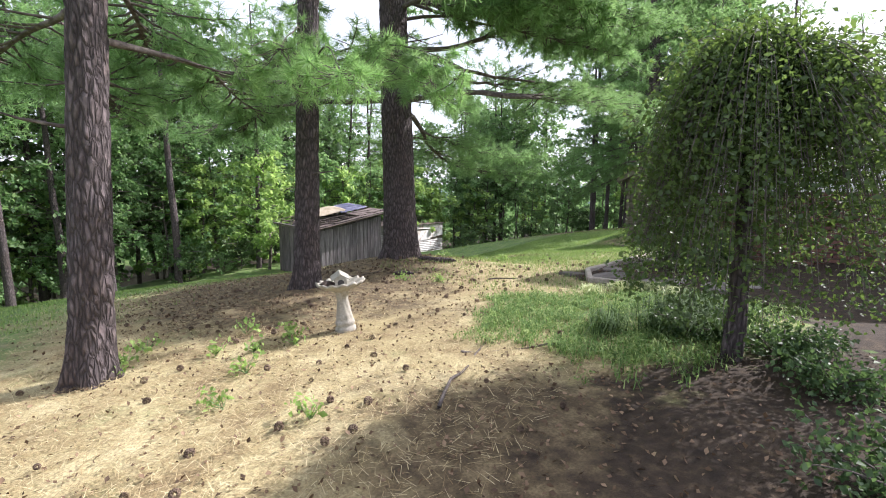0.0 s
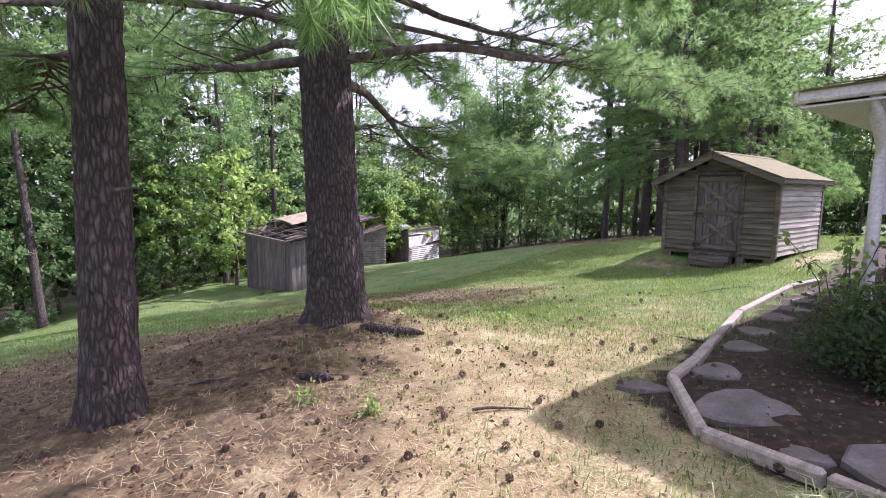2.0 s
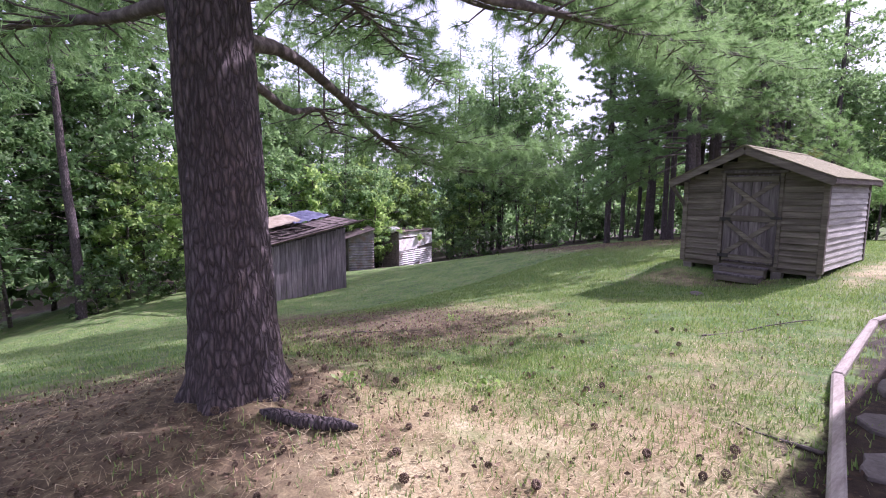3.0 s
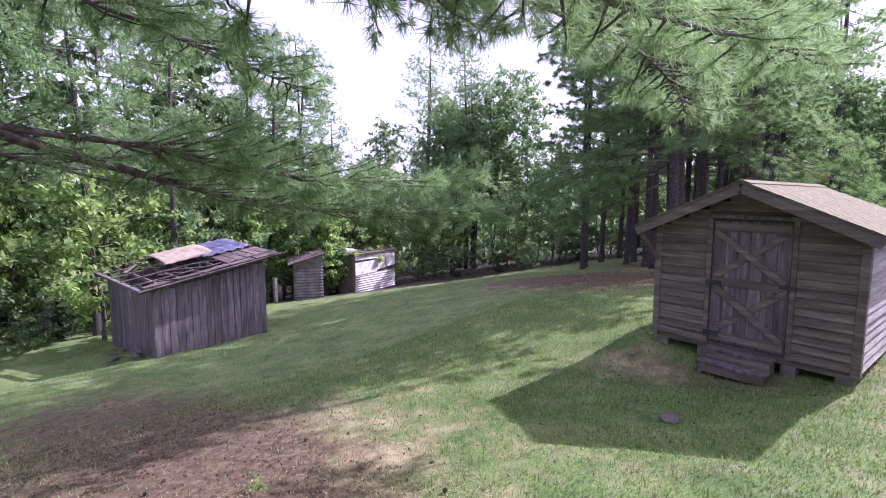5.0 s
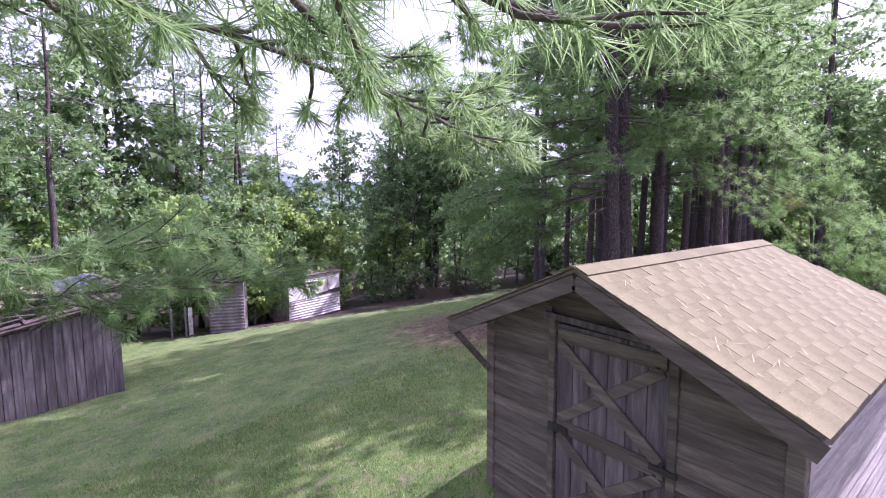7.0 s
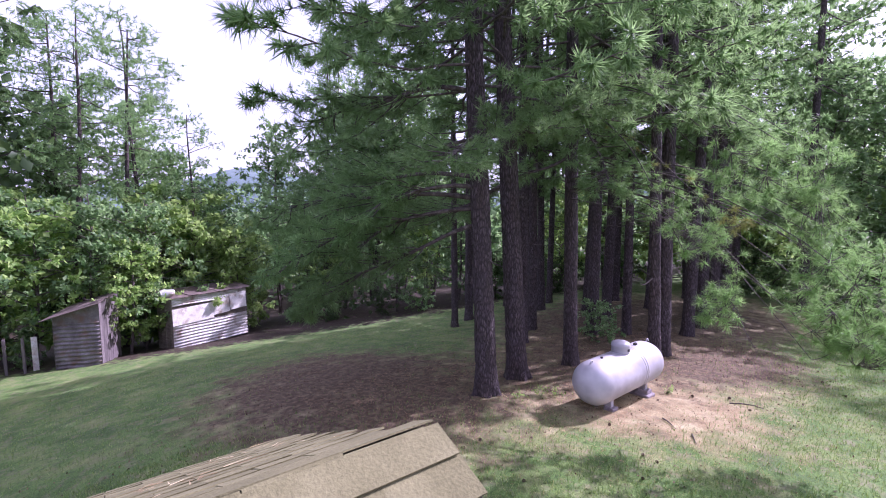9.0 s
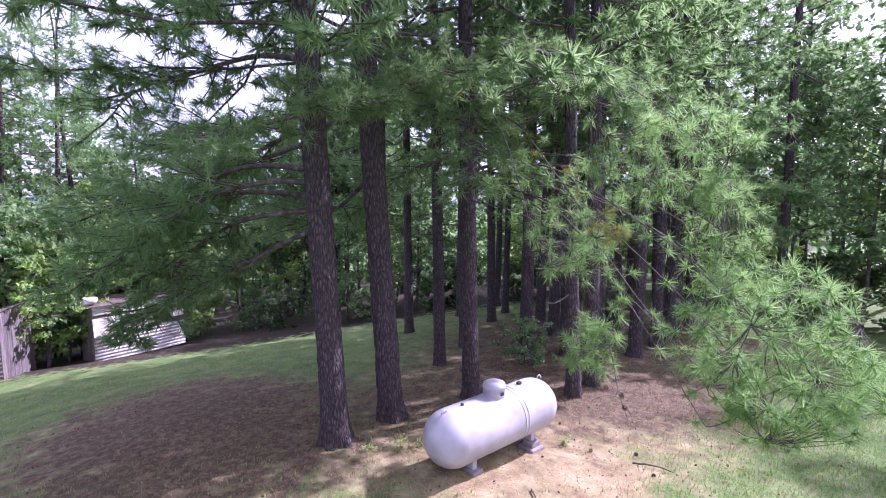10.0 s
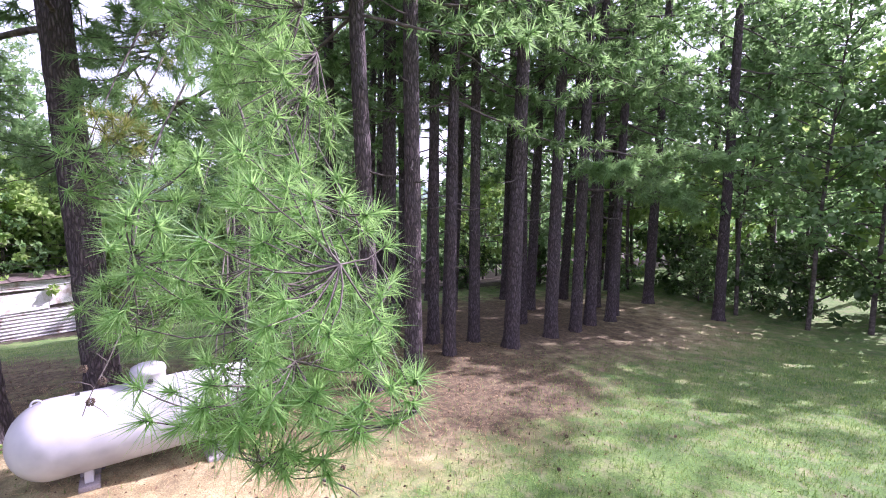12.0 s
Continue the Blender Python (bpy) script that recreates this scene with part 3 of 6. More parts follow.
# the great pine with its long low limbs, and its neighbours on the straw
pine(-8.41, 5.12, 17.0, 0.335, "large old pine with furrowed bark and long low limbs", [
    (2.85, (-14.6, 8.6, 4.1), 0.03, 0.05, 26, 1.4, 0.4),
    (3.0, ((-9.3, 5.9, 3.9), (-10.3, 6.8, 3.8), (-11.4, 7.8, 3.64), (-12.1, 8.45, 3.45), (-13.4, 10.3, 3.03), (-13.3, 12.3, 2.9), (-13.3, 13.8, 2.95), (-13.5, 15.0, 2.9)), 0.0, 0.075, 120, 1.5, 0.48, (38, 0.2, 0.0075)),
    (3.02, ((-9.3, 5.9, 3.92), (-10.3, 6.8, 3.82), (-11.35, 7.8, 3.7), (-11.75, 8.6, 3.78), (-12.0, 9.6, 3.5), (-12.2, 11.8, 3.4), (-12.5, 13.6, 3.6)), 0.0, 0.05, 84, 1.4, 0.5, (36, 0.2, 0.0075)),
    (3.25, ((-7.75, 6.2, 4.14), (-7.62, 7.3, 4.13), (-7.74, 8.5, 4.27), (-7.75, 9.8, 4.36), (-7.62, 11.7, 4.5), (-7.38, 13.9, 4.55)), 0.0, 0.06, 62, 1.1, 0.42, CLOSE),
    (3.27, ((-7.78, 6.2, 4.16), (-7.66, 7.35, 4.17), (-7.9, 8.7, 4.4), (-8.4, 10.6, 4.75), (-8.7, 12.9, 4.8), (-8.95, 14.3, 4.65), (-9.3, 15.3, 4.45)), 0.0, 0.045, 62, 1.15, 0.45, NEAR),
    (3.9, ((-8.7, 7.0, 4.6), (-9.3, 8.7, 4.9), (-10.0, 10.8, 5.25), (-10.6, 12.6, 5.4)), 0.0, 0.045, 32, 1.2, 0.3),
    (4.4, ((-8.5, 7.0, 4.75), (-8.7, 9.4, 4.95), (-8.9, 11.6, 5.1), (-9.2, 14.0, 5.3)), 0.0, 0.055, 36, 1.2, 0.35),
    (3.7, ((-9.2, 6.2, 4.6), (-10.3, 7.3, 4.85), (-12.25, 9.2, 5.0), (-13.2, 10.8, 4.9)), 0.0, 0.05, 66, 1.35, 0.4),
    (4.2, ((-10.4, 6.2, 5.0), (-12.0, 7.5, 5.35), (-14.1, 9.2, 5.75), (-15.6, 10.6, 6.2)), 0.0, 0.06, 74, 1.5, 0.3),
    (3.3, (-13.0, 1.8, 3.6), -0.07, 0.07, 40, 1.4, 0.25),
    (3.5, ((-9.6, 4.9, 4.35), (-11.84, 4.8, 4.6), (-13.0, 4.3, 5.0), (-14.6, 3.6, 4.7)), 0.0, 0.07, 46, 1.4, 0.35),
    (3.6, (-10.4, -0.4, 3.9), -0.06, 0.06, 44, 1.3, 0.25),
    (4.3, (-6.4, 9.8, 5.8), -0.06, 0.06, 38, 1.2, 0.3),
    # Three unseen limbs overhead, added to shade the straw behind the bird bath.
    (5.0, (-5.2, 6.6, 5.6), -0.04, 0.05, 60, 1.5, 0.3, COARSE),
    (5.6, (-5.0, 8.4, 6.2), -0.04, 0.05, 60, 1.5, 0.35, COARSE),
    (5.2, (-6.6, 6.4, 5.4), -0.04, 0.05, 50, 1.4, 0.3, COARSE),
    (4.6, (-12.2, 7.8, 5.5), -0.05, 0.06, 54, 1.5, 0.2),
    # The COARSE limbs from here are added, mostly out of view, for ground shade.
    (5.2, (-8.6, 12.6, 6.2), -0.05, 0.05, 48, 1.3, 0.55, COARSE),
    (6.0, (-9.6, 15.0, 6.6), -0.04, 0.05, 60, 1.5, 0.25, COARSE),
    (6.4, (-10.6, 13.6, 7.2), -0.04, 0.05, 60, 1.5, 0.35, COARSE),
    (6.2, (-11.6, 14.4, 6.9), -0.04, 0.05, 50, 1.5, 0.5, COARSE),
    (4.8, (-6.2, 8.6, 5.6), -0.04, 0.04, 26, 1.1, 0.45, COARSE),
    (5.3, (-6.6, 9.6, 5.2), 0.02, 0.04, 34, 1.1, 0.55, (22, 0.19, 0.014)),
    (5.7, (-6.2, 10.8, 5.9), 0.02, 0.04, 54, 1.3, 0.35, (22, 0.19, 0.014)),
    (5.5, (-7.2, 10.2, 5.6), 0.02, 0.04, 50, 1.2, 0.3, (22, 0.19, 0.014)),
    (4.2, (-11.5, 4.5, 4.8), -0.05, 0.05, 36, 1.4, 0.25),
    (4.0, (-6.9, 4.5, 3.75), -0.1, 0.035, 26, 0.8, 0.4)], R, (-0.5, -0.3), "pines on the straw", NEAR, (6.6, 50, 5.6), 6, 72, 200, 0.62, (12, 0.28, 0.034))
SLENDER = pine(-7.45, 2.73, 15.0, 0.19, "slender pine beside the bird bath", [
    (3.2, (-9.4, 0.9, 3.4), -0.05, 0.035, 34, 1.1, 0.25), (3.4, (-5.2, 3.6, 3.7), -0.05, 0.03, 24, 0.8, 0.35), (3.0, (-9.2, 2.2, 3.1), -0.05, 0.03, 30, 1.0, 0.3)],
    R, (-0.1, 0.5), "pines on the straw", NEAR, (4.8, 34, 3.4), 5, 44, 170, 0.46)
pine(-5.05, -0.03, 15.0, 0.155, "slender pine with pale lichen at its foot", [(2.9, (-7.4, 2.0, 3.2), -0.05, 0.04, 22, 1.0, 0.3), (3.3, (-7.8, -0.9, 3.4), -0.05, 0.04, 22, 1.0, 0.3), (2.7, (-8.2, 0.4, 3.0), -0.05, 0.03, 30, 1.0, 0.35), (3.4, (-7.2, 0.9, 3.6), -0.05, 0.04, 40, 1.1, 0.3)],
     R, (0.0, 0.7), "pines on the straw", NEAR, (4.8, 26, 3.2), 5, 44, 170, 0.34)
pine(-4.5, -1.05, 14.0, 0.16, "slender pine at the edge of the straw", [], R, (0.0, 0.2), "pines on the straw", NEAR, (5.0, 18, 3.0), 3, 24, 50)
# two pines beside the tank
pine(-14.0, 24.9, 24.0, 0.21, "tall pine with a scarred pale streak", [
    (3.5, (-17.2, 22.4, 1.7), -0.08, 0.045, 38, 1.2, 0.3, (18, 0.22, 0.02)), (3.8, (-17.6, 23.0, 2.1), -0.08, 0.045, 36, 1.3, 0.3, (18, 0.22, 0.02)), (4.2, (-16.7, 21.7, 2.9), -0.08, 0.045, 46, 1.2, 0.3, (18, 0.22, 0.02)), (4.4, (-18.6, 22.6, 3.2), -0.06, 0.045, 34, 1.4, 0.3, (18, 0.22, 0.02)),
    (4.0, (-17.8, 21.6, 3.8), -0.05, 0.05, 34, 1.5, 0.25, (18, 0.22, 0.02)), (5.2, (-12.6, 22.7, 4.8), -0.03, 0.04, 30, 1.1, 0.35), (6.0, (-16.5, 22.3, 5.6), -0.05, 0.05, 44, 1.4, 0.3), (4.8, (-19.0, 23.8, 4.3), -0.05, 0.05, 44, 1.5, 0.3), (5.0, (-12.3, 24.6, 5.4), -0.05, 0.04, 30, 1.1, 0.3)],
    R, (-0.4, -1.0), "pines by the tank", NEAR, (6.0, 96, 4.9), 6, 40, 140, None, (22, 0.24, 0.024), 0.45, 0.1, 0.4)
pine(-14.3, 26.1, 24.5, 0.22, "tall pine standing beside the tank", [(5.4, (-17.0, 23.6, 4.9), -0.04, 0.05, 40, 1.4, 0.3), (4.4, (-18.6, 25.8, 3.7), -0.04, 0.05, 44, 1.5, 0.3), (5.6, (-11.8, 25.6, 5.9), -0.04, 0.04, 34, 1.1, 0.3)],
     R, (-0.6, -1.2), "pines by the tank", NEAR, (6.2, 96, 4.9), 6, 40, 140, None, (22, 0.24, 0.024), 0.45, 0.1, 0.4)
def tuft_cloud(tree, origin, stem, centre, radii, count, rng, needle=None, limbs=3, material=None, label="bough with bursts of long needles coloured sunlit"):
    """A bough: limbs from the stem into an uneven cloud of needle bursts, each on its own twig."""
    wood, tufts = Heap(), []
    centre, radii = np.asarray(centre, float) - origin, np.asarray(radii, float)
    paths = []
    for k in range(limbs):
        end = centre + rng.uniform(-0.9, 0.9, 3) * radii
        path = limb_path(stem, end, -0.12, rng, 16, 0.012)
        wood.add(*tube(path, np.linspace(0.020, 0.004, 16), 6, 0.05, rng))
        tufts += [(q + rng.normal(0, 0.1, 3), unit(rng.normal(0, 1, 3) + np.array([0, 0, 0.4]))) for q in path[4:]]
        paths.append(path[6:])
    spine = np.concatenate(paths)
    for k in range(count):
        d = unit(rng.normal(0, 1, 3))
        c = centre + d * radii * rng.uniform(0.35, 1.05) ** 0.6
        near_ = spine[np.argmin(np.linalg.norm(spine - c, axis=1) + rng.uniform(0, 0.25, len(spine)))]
        tw = limb_path(near_, c, 0.10, rng, 5, 0.03)
        wood.add(*tube(tw, np.linspace(0.0055, 0.003, 5), 4))
        tufts.append((c, unit(unit(tw[-1] - tw[-2]) + d * 0.6 + np.array([0, 0, 0.25]))))
    C, D = np.array([t[0] for t in tufts]), np.array([t[1] for t in tufts])
    me = crown_mesh("limb", wood, C, D * 0.55, needle or STAR, rng)
    me.materials[0] = material or M_NEEDLE_BOUGH
    tagged(attach(new("limb", me), tree), label=label)


for h, centre, radii, count in ((3.3, (-4.55, 2.0, 3.12), (0.55, 0.45, 0.26), 34), (3.5, (-5.3, 1.75, 3.22), (0.6, 0.5, 0.3), 36), (3.4, (-4.95, 3.5, 3.3), (0.5, 0.42, 0.28), 34), (3.6, (-5.7, 2.9, 3.5), (0.6, 0.6, 0.3), 34)):
    tuft_cloud(SLENDER, np.array([-7.45, 2.73, 0.46]), np.array([0, 0.1, h]), centre, radii, count, R, limbs=2)


def bough_pine():
    """The pine whose boughs hang in front of the tank."""
    x, y = -14.3, 28.0
    tree = pine(x, y, 24.0, 0.17, "pine with long boughs drooping over the tank", [(7.2, (-10.6, 27.6, 5.4), -0.06, 0.04, 36, 0.9, 0.35), (6.0, (-12.4, 26.4, 4.6), -0.06, 0.04, 36, 1.0, 0.3), (5.2, (-16.6, 26.6, 4.0), -0.06, 0.04, 36, 1.2, 0.3)],
                R, (-0.2, -0.4), "pines by the tank", NEAR, (7.3, 70, 4.6), 6, 24, 60, None, (16, 0.26, 0.028), 0.45, 0.0, 0.4)
    o = np.array([x, y, gz(x, y) - 0.06])
    for h, centre, radii, count, limbs in ((4.6, (-8.9, 27.02, 2.9), (0.86, 0.76, 0.84), 175, 5), (4.4, (-8.75, 27.08, 2.3), (0.62, 0.42, 0.4), 52, 3), (4.3, (-8.2, 27.3, 2.55), (0.3, 0.3, 0.25), 20, 1), (4.2, (-10.35, 26.45, 2.55), (0.36, 0.36, 0.42), 36, 1),
                                           (5.8, (-9.4, 27.25, 3.95), (0.42, 0.42, 0.55), 46, 1), (6.6, (-10.0, 27.1, 4.75), (0.95, 0.6, 0.55), 90, 4), (6.2, (-10.8, 26.5, 3.75), (0.5, 0.5, 0.45), 40, 1)):
        tuft_cloud(tree, o, np.array([-0.1, -0.15, h]), centre, radii, count, R, limbs=limbs)
    tuft_cloud(tree, o, np.array([-0.1, -0.15, 5.8]), (-10.2, 26.45, 3.95), (0.22, 0.22, 0.2), 11, R, (60, 0.13, 0.0056), 1, M_NEEDLE_OLD, "twig of yellowing needles")
    # a bare dead twig below the bough
    wood = Heap()
    stem = limb_path(np.array([-10.35, 26.6, 2.75]) - o, np.array([-9.72, 26.14, 2.08]) - o, -0.08, R, 14, 0.03)
    wood.add(*tube(stem, np.linspace(0.008, 0.003, 14), 5))
    for k in range(12):
        a = stem[3 + int(k * 0.85)]
        b = a + R.normal(0, 1, 3) * np.array([0.13, 0.13, 0.09]) + np.array([0.03, -0.03, -0.04])
        wood.add(*tube(limb_path(a, b, -0.15, R, 6, 0.05), np.linspace(0.004, 0.0018, 6), 4))
    mesh_part("dead_twig", wood.mesh("dead_twig"), M_LIMB, tree, "bare grey twig without needles")
    return tree, o


BOUGH_PINE, BOUGH_FOOT = bough_pine()


def grove():
    """The dark stand of pines behind the tank: three kinds of tree, repeated."""
    rng = np.random.default_rng(21)
    kinds = [pine(0, 0, 18.0 + k, 0.15 + 0.02 * k, "tall straight pine in a dark stand", [], rng, (0.2 * k - 0.2, 0.1), "pines in the stand",
                  NEAR, (5.8 + 0.7 * k, 32, 3.1), 12, 14, 36, 0.0, (11, 0.26, 0.04), 0.25, 0.15, 0.5) for k in range(3)]
    spots = [(-13.1, 29.8), (-13.35, 30.75), (-14.25, 34.1), (-14.35, 32.3), (-15.2, 33.7), (-14.6, 35.9), (-15.3, 39.6), (-15.2, 38.4), (-16.3, 31.8), (-15.6, 32.7),
             (-18.3, 42.8), (-19.0, 41.6), (-15.8, 40.6), (-16.4, 36.6), (-17.6, 34.6), (-18.4, 31.2), (-17.0, 29.2), (-19.6, 36.2), (-20.8, 33.4), (-18.0, 38.6), (-20.2, 39.4), (-22.4, 37.0),
             (-17.2, 41.4), (-16.6, 44.0), (-19.4, 45.2), (-22.0, 42.0), (-13.6, 43.4), (-21.6, 30.2), (-23.8, 35.4), (-22.6, 31.8), (-24.2, 38.2), (-21.4, 35.2)]
    for n, (x, y) in enumerate(spots):
        m = pose(x, y, gz(x, y) - 0.05, rng.uniform(-1.5, 1.5), rng.uniform(-1.5, 1.5), rng.uniform(0, 360))
        if n < 3:
            kinds[n].matrix_basis = m
        else:
            copy_thing(kinds[n % 3], m @ Matrix.Scale(rng.uniform(0.85, 1.1), 4))

    pine(-14.8, 37.2, 19.0, 0.17, "tall pine with low boughs at the edge of the stand", [(4.2, (-12.3, 38.3, 3.3), -0.05, 0.04, 46, 1.1, 0.3, (20, 0.22, 0.02)), (4.8, (-13.0, 36.2, 4.2), -0.05, 0.04, 40, 1.0, 0.3, (20, 0.22, 0.02)), (5.2, (-11.9, 39.4, 4.4), -0.05, 0.04, 44, 1.1, 0.35, (20, 0.22, 0.02))],
         rng, (0.1, 0.1), "pines in the stand", NEAR, (6.5, 32, 3.1), 12, 14, 36, None, (11, 0.26, 0.04), 0.25, 0.15, 0.5)


grove()


def leaves(C, size, rng, flat=0.5):
    """Single leaves at C, as folded diamonds of two triangles."""
    n = len(C)
    d = unit(rng.normal(0, 1, (n, 3)) + np.array([0, 0, -0.35]))
    s = unit(np.cross(d, rng.normal(0, 1, (n, 3)) + np.array([0, 0, 1.2])))
    L = size * rng.uniform(0.6, 1.3, (n, 1))
    up = np.cross(s, d) * 0.12
    V = np.stack([C, C + d * L * 0.5 + s * L * 0.32 + up * L, C + d * L, C + d * L * 0.5 - s * L * 0.32 + up * L], 1).reshape(-1, 3)
    b = np.arange(n)[:, None] * 4
    return V, np.concatenate([b + [0, 1, 2], b + [0, 2, 3]], 0)


def broadleaf(height, spread_, count, size, material, rng, label, category="tree", group="trees at the wood's edge", stem=0.09, low=0.12, name="broadleaf_tree"):
    """A broad-leaved tree: forked stem, limbs, and sprays of single leaves with gaps between."""
    tree = thing(name, 0, 0, 0, label, category, group)
    wood = Heap()
    top = np.array([rng.uniform(-0.4, 0.4), rng.uniform(-0.4, 0.4), height * 0.9])
    trunk = limb_path((0, 0, -0.1), top, 0.0, rng, 8, 0.015)
    mesh_part("trunk", smooth(tri_mesh("trunk", *tube(trunk, np.linspace(stem, 0.015, 8), 8, 0.05, rng))), M_LIMB, tree)
    sprays = []
    n = int(10 + height * 2.6)
    for k in range(n):
        u = low + (0.95 - low) * (k + rng.uniform(0, 1)) / n
        a = trunk[min(int(u * 7), 6)] * (1 - (u * 7) % 1) + trunk[min(int(u * 7) + 1, 7)] * ((u * 7) % 1)
        ang = k * 2.4 + rng.uniform(-0.6, 0.6)
        L = spread_ * (0.45 + 1.1 * math.sin(math.pi * min(1, 0.15 + 0.85 * u))) * rng.uniform(0.45, 1.05) * 0.75
        b = a + np.array([math.cos(ang) * L, math.sin(ang) * L, L * rng.uniform(-0.1, 0.55)])
        limb = limb_path(a, b, -0.04, rng, 5)
        wood.add(*tube(limb, np.linspace(0.03, 0.007, 5), 5))
        for q in range(4):
            sprays.append((limb[min(4, 1 + q)] + rng.normal(0, 0.16, 3) * spread_ * 0.5, rng.uniform(0.16, 0.42) * spread_ * 0.42))
    per = max(6, count // len(sprays))
    C = np.concatenate([c + unit(rng.normal(0, 1, (per, 3))) * r * rng.uniform(0.2, 1.0, (per, 1)) * np.array([1.0, 1.0, 0.6]) for c, r in sprays])
    V, F = leaves(C, size, rng)
    WV, Q = np.concatenate(wood.V), np.concatenate(wood.F)
    k = len(F)
    F = np.concatenate([F, np.concatenate([Q[:, [0, 1, 2]], Q[:, [0, 2, 3]]]) + len(V)])
    me = tri_mesh("crown", np.concatenate([V, WV]), F)
    me.materials.append(material)
    me.materials.append(M_LIMB)
    idx = np.zeros(len(F), np.int32)
    idx[k:] = 1
    me.polygons.foreach_set("material_index", idx)
    attach(new("crown", me), tree)
    return tree


def tall_pine(height, rng, label):
    """A tall forest pine: a long bare bole and an uneven crown of separate needle clumps."""
    tree = thing("pine_tree", 0, 0, 0, label, "tree", "tall pines in the woods")
    top = np.array([rng.uniform(-0.5, 0.5), rng.uniform(-0.5, 0.5), height])
    trunk = limb_path((0, 0, -0.1), top, 0.0, rng, 12, 0.008)
    mesh_part("trunk", smooth(tri_mesh("trunk", *tube(trunk, np.linspace(0.2, 0.03, 12), 8, 0.04, rng))), M_BARK, tree)
    wood, C = Heap(), []
    for k in range(26):
        u = 0.46 + 0.53 * ((k + rng.uniform(0, 1)) / 26)
        f = u * 11
        i = min(int(f), 10)
        a = trunk[i] + (trunk[i + 1] - trunk[i]) * (f - i)
        ang = rng.uniform(0, 6.283)
        L = 2.9 * math.sin(math.pi * (0.18 + 0.8 * (u - 0.46) / 0.54)) * rng.uniform(0.3, 1.1) + 0.3
        b = a + np.array([math.cos(ang) * L, math.sin(ang) * L, L * rng.uniform(-0.15, 0.45)])
        limb = limb_path(a, b, 0.04, rng, 5, 0.04)
        wood.add(*tube(limb, np.linspace(0.035, 0.01, 5), 4))
        for q in range(int(rng.integers(1, 4))):
            c = limb[4 - q] + rng.normal(0, 0.18, 3)
            C.append(c + rng.normal(0, 1, (15, 3)) * np.array([0.36, 0.36, 0.2]))
    C = np.concatenate(C)
    D = unit(rng.normal(0, 0.7, C.shape) + np.array([0, 0, 0.5]))
    attach(new("crown", crown_mesh("crown", wood, C, D, (9, 0.3, 0.045), rng)), tree)
    return tree


